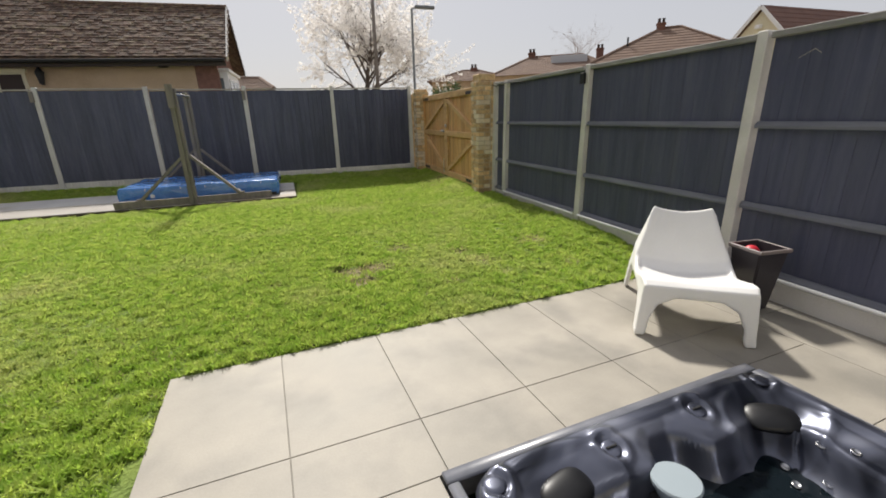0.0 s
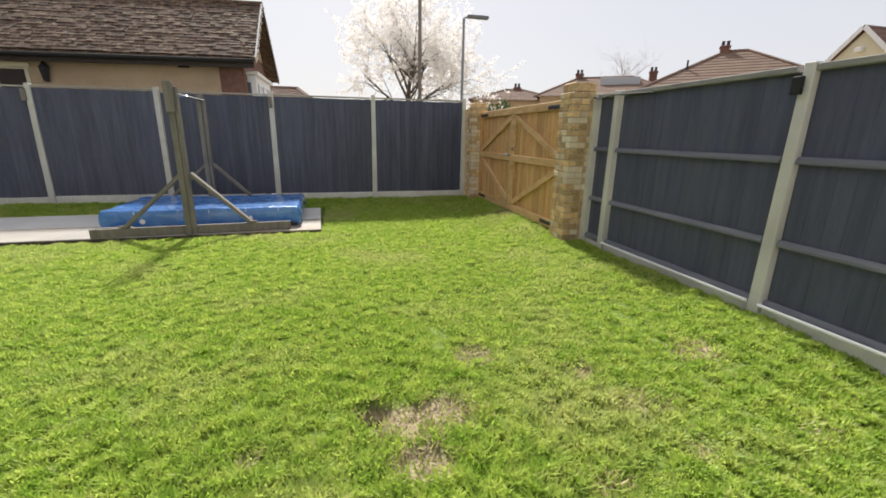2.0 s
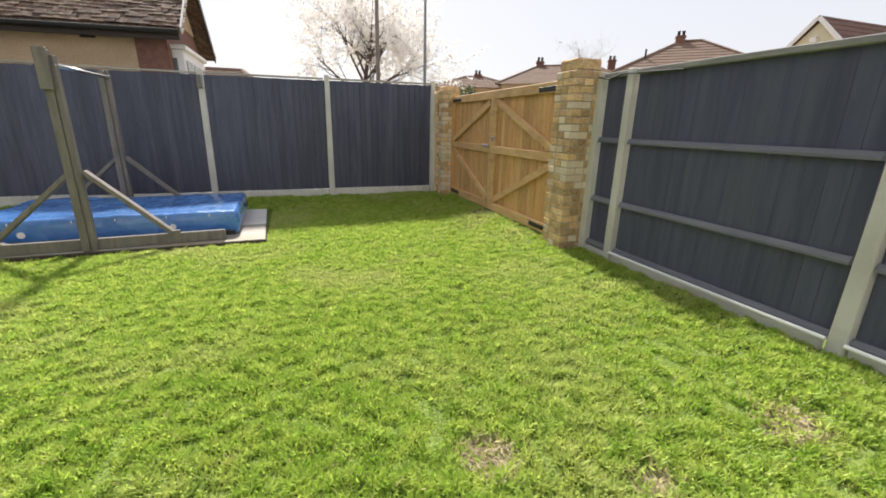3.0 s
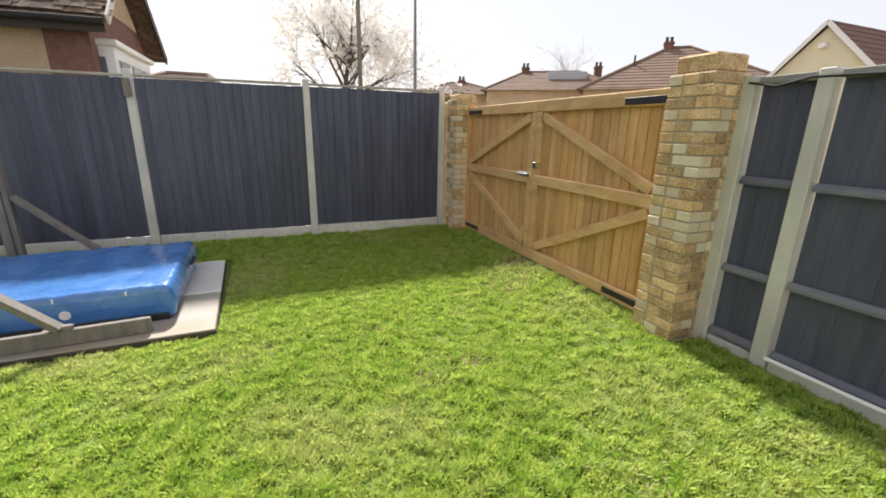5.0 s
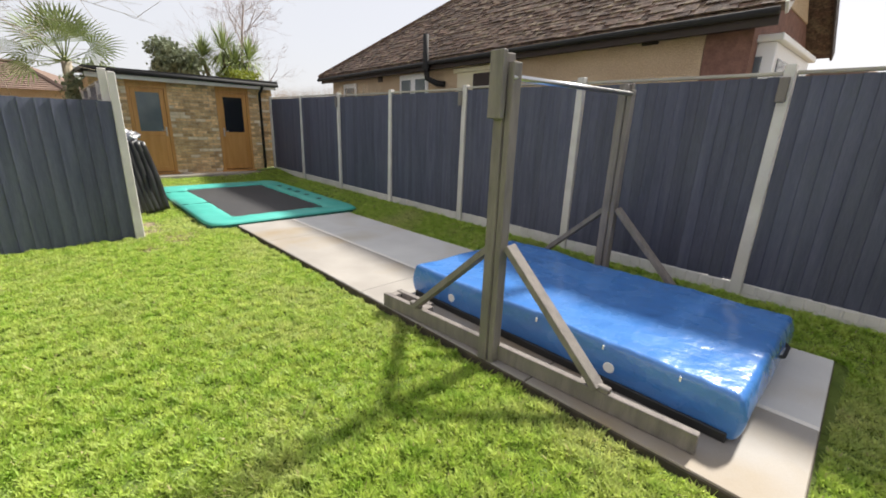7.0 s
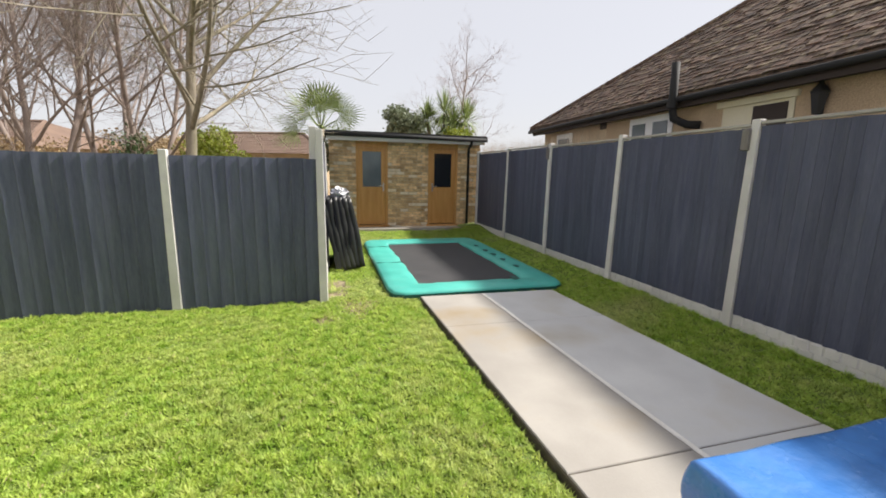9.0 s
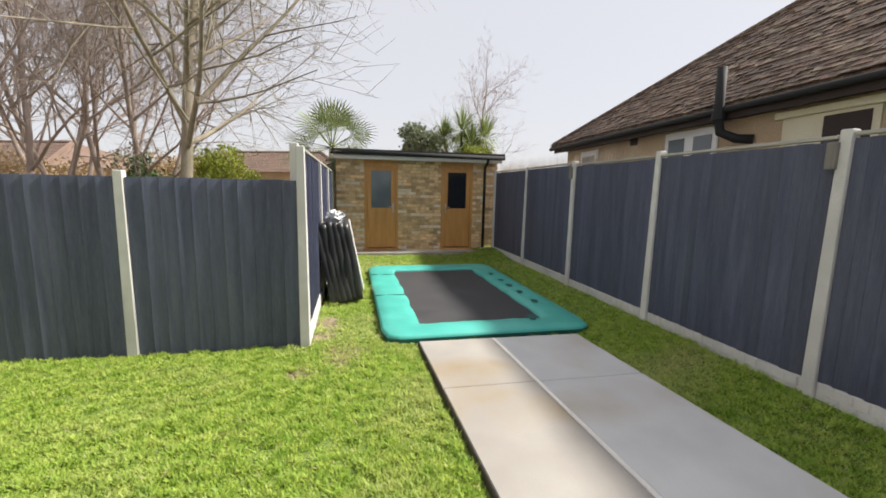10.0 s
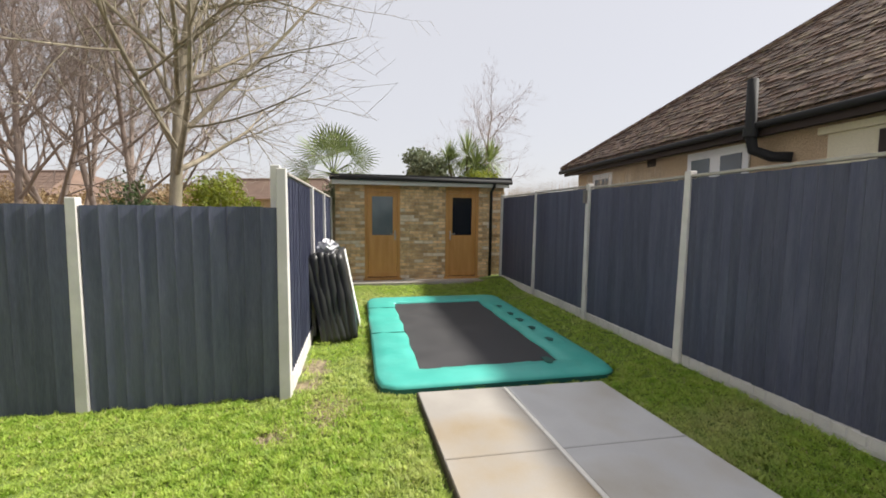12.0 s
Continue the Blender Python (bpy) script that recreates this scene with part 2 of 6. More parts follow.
def add_box(bm, x0, x1, y0, y1, z0, z1, bevel=0.0, m=None):
    vs = [bm.verts.new((x, y, z)) for z in (z0, z1) for x, y in ((x0, y0), (x1, y0), (x1, y1), (x0, y1))]
    fs = [bm.faces.new([vs[i] for i in f]) for f in ((0, 3, 2, 1), (4, 5, 6, 7), (0, 1, 5, 4), (1, 2, 6, 5), (2, 3, 7, 6), (3, 0, 4, 7))]
    if bevel:
        es = list({e for f in fs for e in f.edges})
        r = bmesh.ops.bevel(bm, geom=es, offset=bevel, segments=1, affect="EDGES", profile=0.5)
        vs = list({v for f in r["faces"] for v in f.verts} | {v for v in vs if v.is_valid})
    if m is not None:
        bmesh.ops.transform(bm, matrix=m, verts=vs)
    return vs


def box(x0, x1, y0, y1, z0, z1, bevel=0.0, m=None):
    bm = bmesh.new()
    add_box(bm, x0, x1, y0, y1, z0, z1, bevel, m)
    return bm


def add_beam(bm, p, q, w, h, bevel=0.004, up=(0, 0, 1)):
    """A squared timber from p to q, w wide and h deep."""
    p, q = Vector(p), Vector(q)
    d = (q - p).normalized()
    side = d.cross(Vector(up)).normalized()
    top = side.cross(d)
    m = Matrix((side, d, top)).transposed().to_4x4()
    m.translation = p
    add_box(bm, -w / 2, w / 2, 0, (q - p).length, -h / 2, h / 2, bevel, m)


def beam(p, q, w, h, bevel=0.004, up=(0, 0, 1)):
    bm = bmesh.new()
    add_beam(bm, p, q, w, h, bevel, up)
    return bm


def add_tube(bm, pts, radii, sides=8, caps=True):
    """A round, tapering tube along points."""
    pts = [Vector(p) for p in pts]
    rings, side = [], None
    for i, p in enumerate(pts):
        d = (pts[min(i + 1, len(pts) - 1)] - pts[max(i - 1, 0)]).normalized()
        if side is None:
            side = d.orthogonal().normalized()
        side = (side - d * side.dot(d)).normalized()
        other = d.cross(side)
        r = radii[i] if hasattr(radii, "__len__") else radii
        rings.append([bm.verts.new(p + (side * math.cos(a) + other * math.sin(a)) * r) for a in (2 * math.pi * k / sides for k in range(sides))])
    for a, b in zip(rings, rings[1:]):
        for k in range(sides):
            bm.faces.new((a[k], a[(k + 1) % sides], b[(k + 1) % sides], b[k]))
    if caps:
        bm.faces.new(rings[0][::-1])
        bm.faces.new(rings[-1])


def tube(pts, radii, sides=10):
    bm = bmesh.new()
    add_tube(bm, pts, radii, sides)
    return bm


def lathe(profile, sides=24):
    """A turned shape from (radius, z) pairs."""
    bm = bmesh.new()
    rings = [[bm.verts.new((r * math.cos(2 * math.pi * k / sides), r * math.sin(2 * math.pi * k / sides), z)) for k in range(sides)] for r, z in profile]
    for a, b in zip(rings, rings[1:]):
        for k in range(sides):
            bm.faces.new((a[k], a[(k + 1) % sides], b[(k + 1) % sides], b[k]))
    bm.faces.new(rings[0][::-1])
    bm.faces.new(rings[-1])
    return bm


def prism(outline, x0, x1, axis="x"):
    """An outline in two coordinates, drawn out along the third axis."""
    bm = bmesh.new()
    def at(a, b, c):
        return (c, a, b) if axis == "x" else (a, c, b) if axis == "y" else (a, b, c)
    lo = [bm.verts.new(at(a, b, x0)) for a, b in outline]
    hi = [bm.verts.new(at(a, b, x1)) for a, b in outline]
    bm.faces.new(lo[::-1])
    bm.faces.new(hi)
    for k in range(len(lo)):
        j = (k + 1) % len(lo)
        bm.faces.new((lo[k], lo[j], hi[j], hi[k]))
    return bm


def soft(x):
    x = min(1.0, max(0.0, x))
    return x * x * (3 - 2 * x)


TWIST = radians(4.65)               # the patio's turn against the fences
PAT = Vector((-0.395, 2.637, 0.0))    # the patio's north-west corner


def patio_xy(u, v):
    """Along the patio's lawn edge (u) and away from the lawn (v)."""
    return (PAT.x + u * math.cos(TWIST) + v * math.sin(TWIST), PAT.y + u * math.sin(TWIST) - v * math.cos(TWIST))


def patio_uv(x, y):
    dx, dy = x - PAT.x, y - PAT.y
    return dx * math.cos(TWIST) + dy * math.sin(TWIST), dx * math.sin(TWIST) - dy * math.cos(TWIST)


def east_x(y):
    return 3.68 + 0.025 * max(0.0, 6.6 - y)


def lawn_z(x, y):
    """The lawn lies level and lifts a little towards the fences."""
    a = 0.12 * soft((y - 10.2) / 1.0)
    b = 0.09 * soft((x - 2.6) / 1.0) * soft((y - 3.2) / 1.2) + 0.06 * soft((x - 3.0) / 0.5) * soft((y - 7.0) / 0.8)
    return max(a, b) + 0.012 * noise.noise((x * 0.9, y * 0.9, 0.3)) - 0.004 + 0.11 * soft((-10.7 - x) / 1.7)


SLAB = [(-6.36, 8.327), (0.25, 8.525), (0.166, 10.486), (-6.32, 10.185)]   # ground slab, south-west corner first
BARE = [(0.67, 4.14, 0.10, 1.0), (0.95, 4.03, 0.27, 0.66), (0.86, 3.72, 0.16, 0.64), (1.39, 4.60, 0.18, 0.62), (1.99, 4.27, 0.13, 0.65), (2.93, 4.32, 0.24, 0.5), (2.18, 3.90, 0.22, 0.45), (2.16, 3.52, 0.1, 0.5),
        (1.61, 3.43, 0.1, 0.5), (2.87, 3.47, 0.13, 0.45), (0.10, 3.92, 0.07, 0.5), (1.39, 8.2, 0.12, 0.5), (1.98, 7.46, 0.13, 0.45), (1.29, 7.15, 0.1, 0.45), (3.36, 9.1, 0.2, 0.6), (-4.0, 6.89, 0.06, 0.8), (-7.3, 7.3, 0.28, 0.66), (-6.8, 7.3, 0.22, 0.6), (-5.95, 7.2, 0.22, 0.4),
        (3.1, 8.7, 0.45, 0.42), (1.6, 7.4, 0.25, 0.3), (-6.25, 7.5, 0.4, 0.5), (-5.88, 7.10, 0.11, 0.8), (-5.0, 6.8, 0.2, 0.3), (0.5, 8.1, 0.3, 0.3), (-3.2, 5.4, 0.12, 0.6), (2.2, 6.2, 0.3, 0.25)]


def bareness(x, y):
    b = 0.0
    for cx, cy, r, k in BARE:
        d = math.hypot(x - cx, (y - cy) * 1.25) / r
        if d < 1.6:
            b = max(b, k * soft(1.35 - d + 0.55 * noise.noise((x * 5, y * 5, 1.7))))
    return b


def in_slab(x, y):
    t = (x + 6.36) / 6.61
    return -6.38 < x < 0.27 and 8.30 + 0.20 * t < y < 10.21 + 0.30 * t


def in_tramp(x, y):
    return -10.5 < x < -6.55 and 8.05 < y < 10.4


# ---- ground: one sheet to the horizon ----
def ground_sheet():
    xs = [-600, -200, -80, -40, -25, -18, -14.5] + [round(-13 + 0.07 * i, 3) for i in range(243)] + [4.4, 6, 9, 14, 25, 45, 80, 200, 600]
    ys = [-600, -200, -80, -30, -12, -5, -2, 0, 1.2] + [round(1.9 + 0.07 * i, 3) for i in range(139)] + [12.2, 14, 18, 25, 45, 80, 200, 600]
    verts, bare = [], []
    for y in ys:
        for x in xs:
            u, v = patio_uv(x, y)
            z = lawn_z(x, y) if -13.5 < x < 4 and 1 < y < 12 else 0.0
            b = bareness(x, y) if -13 < x < 4 and 1.8 < y < 11.6 else 0.0
            z -= 0.035 * b
            d = math.hypot((x - 0.67) / 1.4, y - 4.14)
            if d < 0.13:
                z -= 0.07 * soft(1 - d / 0.13)
            if v > 0.03 and u > 0.03 and y < 6:
                z = -0.25
            if in_tramp(x, y):
                z = -0.35
            if x > 4.3 or y > 11.9 or (x < -6.9 and y < 6.9) or y < -3.6 or x < -12.6:
                b = 0.6
            if in_slab(x, y):
                z = -0.03
            if 1.1 < u < 3.15 and 1.2 < v < 3.25:
                z = -1.2
            verts.append((x, y, z))
            bare.append(b)
    w = len(xs)
    faces = [(j * w + i, j * w + i + 1, (j + 1) * w + i + 1, (j + 1) * w + i) for j in range(len(ys) - 1) for i in range(w - 1)]
    me = bpy.data.meshes.new("ground")
    me.from_pydata(verts, [], faces)
    me.attributes.new("bare", "FLOAT", "POINT").data.foreach_set("value", bare)
    n, l = M_SOIL.node_tree.nodes, M_SOIL.node_tree.links
    att, mix = n.new("ShaderNodeAttribute"), n.new("ShaderNodeMixRGB")
    att.attribute_name = "bare"
    hsv = n["Principled BSDF"].inputs["Base Color"].links[0].from_node
    tex = n.new("ShaderNodeTexNoise")
    tex.inputs["Scale"].default_value, tex.inputs["Detail"].default_value = 14, 5
    geo = n.new("ShaderNodeNewGeometry")
    l.new(geo.outputs["Position"], tex.inputs["Vector"])
    earth = n.new("ShaderNodeMixRGB")
    earth.inputs["Color1"].default_value, earth.inputs["Color2"].default_value = (0.15, 0.115, 0.07, 1), (0.34, 0.28, 0.175, 1)
    rmp = n.new("ShaderNodeMapRange")
    rmp.inputs["From Min"].default_value, rmp.inputs["From Max"].default_value = 0.38, 0.62
    l.new(tex.outputs["Fac"], rmp.inputs["Value"])
    l.new(rmp.outputs[0], earth.inputs["Fac"])
    mask = n.new("ShaderNodeMapRange")
    mask.inputs["From Min"].default_value, mask.inputs["From Max"].default_value = 0.15, 0.5
    l.new(att.outputs["Fac"], mask.inputs["Value"])
    l.new(mask.outputs[0], mix.inputs["Fac"])
    l.new(hsv.outputs[0], mix.inputs["Color1"])
    core, deep = n.new("ShaderNodeMapRange"), n.new("ShaderNodeMixRGB")
    core.inputs["From Min"].default_value, core.inputs["From Max"].default_value = 0.68, 0.9
    deep.inputs["Color2"].default_value = (0.04, 0.03, 0.02, 1)
    l.new(att.outputs["Fac"], core.inputs["Value"])
    l.new(core.outputs[0], deep.inputs["Fac"])
    l.new(earth.outputs[0], deep.inputs["Color1"])
    l.new(deep.outputs[0], mix.inputs["Color2"])
    l.new(mix.outputs[0], n["Principled BSDF"].inputs["Base Color"])
    ob = link("ground", me, M_SOIL, smooth=True)
    return tagged(ob, "lawn soil with thatch and bare earth patches", "ground", kind="structure")


ground_sheet()


def blades(name, material, count, seed, region, keep, size, label):
    """Grass blades, one narrow leaf each, in tufts."""
    rng = np.random.default_rng(seed)
    x0, x1, y0, y1 = region
    step = 0.025
    gx, gy = np.arange(x0, x1 + step, step), np.arange(y0, y1 + step, step)
    zz = np.array([[lawn_z(x, y) for x in gx] for y in gy])
    bb = np.array([[bareness(x, y) for x in gx] for y in gy])
    tuft = np.array([[0.55 + 1.25 * noise.noise((x * 11.5, y * 11.5, 4.2)) + 0.45 * noise.noise((x * 1.3, y * 1.3, 9.1)) for x in gx] for y in gy])
    px, py = rng.uniform(x0, x1, count), rng.uniform(y0, y1, count)
    i, j = ((px - x0) / step).astype(int), ((py - y0) / step).astype(int)
    ok = keep(px, py, bb[j, i], rng.uniform(0, 1, count)) & (rng.uniform(0, 1, count) < np.clip(tuft[j, i] + 0.9, 0.45, 1))
    px, py, i, j = px[ok], py[ok], i[ok], j[ok]
    n = len(px)
    h = size * np.clip(0.6 * tuft[j, i] + 0.55, 0.35, 1.35) * rng.uniform(0.7, 1.2, n)
    a, lean = rng.uniform(0, 2 * np.pi, n), rng.uniform(0.25, 1.5, n)
    lump = np.clip(tuft[j, i], -0.3, 1.5)
    b = a + rng.normal(np.pi / 2, 0.5, n)
    w = rng.uniform(0.0045, 0.0095, n)
    z = zz[j, i] - 0.004 + 0.016 * np.clip(lump, 0, 1.3)
    base = np.stack([px, py, z], 1)
    side = np.stack([np.cos(b) * w, np.sin(b) * w, np.zeros(n)], 1)
    tip = base + np.stack([np.cos(a) * h * lean, np.sin(a) * h * lean, h], 1)
    v = np.stack([base - side, base + side, tip], 1).reshape(-1, 3)
    me = bpy.data.meshes.new(name)
    me.vertices.add(3 * n)
    me.vertices.foreach_set("co", v.astype(np.float32).ravel())
    me.loops.add(3 * n)
    me.loops.foreach_set("vertex_index", np.arange(3 * n, dtype=np.int32))
    me.polygons.add(n)
    me.polygons.foreach_set("loop_start", np.arange(0, 3 * n, 3, dtype=np.int32))
    me.update(calc_edges=True)
    return tagged(link(name, me, material), label, "grass", kind="stuff")


def on_lawn(x, y):
    dx, dy = x - PAT.x, y - PAT.y
    u, v = dx * math.cos(TWIST) + dy * math.sin(TWIST), dx * math.sin(TWIST) - dy * math.cos(TWIST)
    patio = (u > 0.0) & (v > 0.0)
    t = (x + 6.36) / 6.61
    slab = (x > -6.37) & (x < 0.26) & (y > 8.285 + 0.20 * t) & (y < 10.19 + 0.30 * t)
    tramp = (x > -10.55) & (x < -6.5) & (y > 8.0) & (y < 10.42)
    west = (x < -6.55) & (y < 7.22)
    east = x > 3.66 + 0.025 * np.maximum(0, 6.6 - y)
    gate = (x > 3.45) & (y > 7.0)
    return ~(patio | slab | tramp | west | east | gate | (y > 11.14) | (x < -11.95))


def lawn_keep(x, y, b, r):
    thin = np.clip(1.25 - 0.06 * np.hypot(x - 0.6, y - 5.0), 0.55, 1.0)
    return on_lawn(x, y) & (r < (1 - np.clip(b * 1.5, 0, 0.96)) * thin)


def straw_keep(x, y, b, r):
    return on_lawn(x, y) & (r < np.where(b > 0.7, 0.12, np.clip(b * 1.6, 0.10, 0.7)))


blades("lawn_grass", M_GRASS, 1250000, 3, (-6.65, 3.9, 2.0, 11.2), lawn_keep, 0.030, "short bright green mown lawn grass in sunlight")
blades("strip_grass", M_GRASS, 110000, 4, (-12.0, -6.6, 7.15, 11.2), lawn_keep, 0.036, "short green lawn grass round the trampoline")
blades("far_lawn_grass", M_GRASS, 130000, 5, (-6.6, -0.4, -2.0, 2.1), lawn_keep, 0.038, "short green lawn grass beside the patio")
blades("dry_straw", M_STRAW, 200000, 6, (-6.6, 3.9, 2.4, 11.1), straw_keep, 0.03, "dry straw-coloured grass round bare patches of lawn")


# ---- patio of porcelain slabs ----
patio = thing("patio", label="pale beige porcelain paving slabs with grey joints", category="patio", kind="structure")
bm = bmesh.new()
for u0, u1, v0, v1 in ((0.004, 4.2, 0.004, 1.27), (0.004, 1.17, 1.27, 4.6), (3.08, 4.2, 1.27, 4.6), (1.17, 3.08, 3.18, 4.6)):
    a = [patio_xy(u0, v0), patio_xy(u1, v0), patio_xy(u1, v1), patio_xy(u0, v1)]
    lo = [bm.verts.new((x, y, -0.16)) for x, y in a]
    hi = [bm.verts.new((x, y, -0.006)) for x, y in a]
    bm.faces.new(hi)
    for k in range(4):
        bm.faces.new((lo[k], lo[(k + 1) % 4], hi[(k + 1) % 4], hi[k]))
part("bedding", bm, M_GROUT, patio, "grey mortar bed and joints")
paver_me = {}


def paver(u0, u1, v0, v1):
    key = (round(u1 - u0, 3), round(v1 - v0, 3))
    if key not in paver_me:
        b = box(0.002, key[0] - 0.002, -key[1] + 0.002, -0.002, -0.022, 0.001, 0.0015)
        me = bpy.data.meshes.new("paver")
        b.to_mesh(me)
        b.free()
        me.materials.append(M_PORCELAIN)
        paver_me[key] = me
    ob = link("paver", paver_me[key], None, patio)
    x, y = patio_xy(u0, v0)
    ob.matrix_basis = pose(x, y, 0.0, 0, 0, math.degrees(TWIST))


for i in range(8):
    for j in range(5):
        u0, u1, v0, v1 = 0.607 * i, 0.607 * (i + 1), 0.912 * j, 0.912 * (j + 1)
        u1 = min(u1, 4.2)
        if u1 - u0 < 0.05:
            continue
        if u1 > 1.18 and u0 < 3.07 and v1 > 1.28 and v0 < 3.17:      # the pit of the hot tub
            if v0 < 1.27:
                paver(u0, u1, v0, 1.27)
            a, b = max(v0, 1.27), v1
            if u0 < 1.17:
                paver(u0, 1.17, a, b)
            elif u1 > 3.08:
                paver(3.08, u1, a, b)
            continue
        paver(u0, u1, v0, v1)


# ---- fences ----
def wedge_board(pitch, h, thick=0.016, paint=None):
    """A feather-edged board: thick at one edge, thin at the other, lapping its neighbour."""
    bm = bmesh.new()
    w = pitch + 0.022
    pts = [(0, 0.0), (0, -thick), (0.004, -thick - 0.003), (w, -0.004), (w, 0.0)]
    lo = [bm.verts.new((x, y, 0)) for x, y in pts]
    hi = [bm.verts.new((x, y, h)) for x, y in pts]
    bm.faces.new(lo[::-1])
    bm.faces.new(hi)
    for k in range(len(pts)):
        j = (k + 1) % len(pts)
        bm.faces.new((lo[k], lo[j], hi[j], hi[k]))
    me = bpy.data.meshes.new("board")
    bm.to_mesh(me)
    bm.free()
    me.materials.append(paint or M_FENCE)
    return me


def closeboard_panel(length, h, label, group, n=18, thick=0.016, paint=None):
    """Fence panel seen from its boarded side, which faces -y."""
    ob = thing("fence_panel", label=label, category="fence panel", group=group)
    pitch = length / n
    me = wedge_board(pitch, h - 0.03, thick, paint)
    rng = random.Random(n * 7 + int(h * 100))
    for k in range(n):
        b = link("board", me, None, ob)
        b.matrix_basis = pose(k * pitch, rng.uniform(-0.002, 0.002), rng.uniform(-0.004, 0.004), rng.uniform(-0.1, 0.1), rng.uniform(-0.12, 0.12), 0)
    for z in (0.25, h * 0.5, h - 0.22):
        part("back_rail", box(0, length, 0.004, 0.04, z - 0.035, z + 0.035, 0.004), M_FENCE, ob)
    return ob


def concrete_post(h, group, label="pale grey concrete slotted fence post"):
    bm = box(-0.05, 0.05, -0.055, 0.055, 0, h, 0.007)
    for v in bm.verts:
        if v.co.z > h - 0.01:
            v.co.z += 0.02
            v.co.x *= 0.8
            v.co.y *= 0.75
    ob = mesh_ob("concrete_post", bm, M_CONCRETE)
    return tagged(ob, label, "fence post", group)


NORTH_Y = 11.2
POST_X = [3.2 - 1.93 * k for k in range(9)]
post0 = concrete_post(2.115, "posts of the long boundary fence")
post0.matrix_basis = pose(POST_X[0], NORTH_Y, 0.05, 0, 0, 0)
lean = random.Random(5)
for x in POST_X[1:]:
    copy_thing(post0, pose(x, NORTH_Y + lean.uniform(-0.008, 0.008), 0.05 + lean.uniform(-0.012, 0.012), lean.uniform(-0.3, 0.3), lean.uniform(-0.35, 0.35), 0))
pan0 = closeboard_panel(1.83, 1.885, "dark blue-grey painted closeboard fence panel between concrete posts", "panels of the long boundary fence")
part("cap_rail", box(0, 1.83, -0.03, 0.03, 1.87, 1.897, 0.004), M_CAPRAIL, pan0, "pale weathered cap rail")
pan0.matrix_basis = pose(POST_X[1] + 0.05, NORTH_Y, 0.25, 0, 0, 0)
def rock_faced(length):
    bm = box(0, length, -0.02, 0.025, -0.12, 0.15, 0.004)
    for i in range(int(length / 0.12)):
        for j in range(3):
            c = 0.06 + 0.12 * i + 0.05 * (j % 2)
            if c > length - 0.07:
                continue
            d = 0.006 + 0.008 * abs(noise.noise((i * 1.7, j * 2.3, 0.5)))
            vs = add_box(bm, c - 0.056, c + 0.056, -0.02 - d, -0.018, -0.10 + 0.082 * j, -0.024 + 0.082 * j)
            for v in vs:
                if v.co.y < -0.021:
                    v.co.x = c + (v.co.x - c) * 0.8
                    v.co.z += 0.01 * noise.noise((v.co.x * 20, v.co.z * 20, i))
    return bm


gb0 = tagged(mesh_ob("gravel_board", rock_faced(1.83), M_CONCRETE), "pale concrete gravel board under a fence panel", "gravel board", "gravel boards of the boundary fence")
gb0.matrix_basis = pose(POST_X[1] + 0.05, NORTH_Y, 0.1, 0, 0, 0)
for x in POST_X[2:]:
    dz = lean.uniform(-0.012, 0.012)
    copy_thing(pan0, pose(x + 0.05, NORTH_Y + lean.uniform(-0.006, 0.006), 0.25 + dz, 0, lean.uniform(-0.2, 0.2), 0))
    copy_thing(gb0, pose(x + 0.05, NORTH_Y, 0.1 + dz, 0, lean.uniform(-0.2, 0.2), 0))

# west fence, facing the lawn, and its return towards the shed
WEST_X = -6.59
wpost = concrete_post(1.81, "posts of the side fence")
wy = [5.508 - 1.93 * k for k in range(5)]
wpost.matrix_basis = pose(WEST_X, wy[0], -0.02, 0, 0, 90)
for y in wy[1:]:
    copy_thing(wpost, pose(WEST_X, y, -0.02, 0, 0, 90))
corner = concrete_post(2.10, "posts of the side fence", "tall pale concrete corner fence post")
corner.matrix_basis = pose(WEST_X + 0.03, 7.135, -0.03, 0, 0, 90)
corner2 = concrete_post(2.14, "posts of the side fence", "tall pale concrete corner fence post behind another")
corner2.matrix_basis = pose(WEST_X - 0.105, 7.06, -0.03, 0, 0, 0)
# West panels take the lightened paint so this side looks better lit.
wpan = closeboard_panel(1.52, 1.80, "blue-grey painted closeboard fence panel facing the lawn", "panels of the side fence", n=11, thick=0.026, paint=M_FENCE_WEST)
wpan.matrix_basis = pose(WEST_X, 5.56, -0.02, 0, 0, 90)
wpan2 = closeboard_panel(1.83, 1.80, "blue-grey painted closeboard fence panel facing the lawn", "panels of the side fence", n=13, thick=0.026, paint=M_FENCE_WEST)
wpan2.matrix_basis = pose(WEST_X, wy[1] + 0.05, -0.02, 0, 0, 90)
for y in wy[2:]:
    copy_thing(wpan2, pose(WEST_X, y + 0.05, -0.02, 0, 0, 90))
RET_Y = 7.15
for k in range(3):
    x = WEST_X - 1.93 * (k + 1) - 0.05
    copy_thing(post0, pose(x, RET_Y, -0.08, 0, 0, 180))
    copy_thing(pan0, pose(x + 1.90, RET_Y, 0.17, 0, 0, 180))
    copy_thing(gb0, pose(x + 1.90, RET_Y, 0.02, 0, 0, 180))


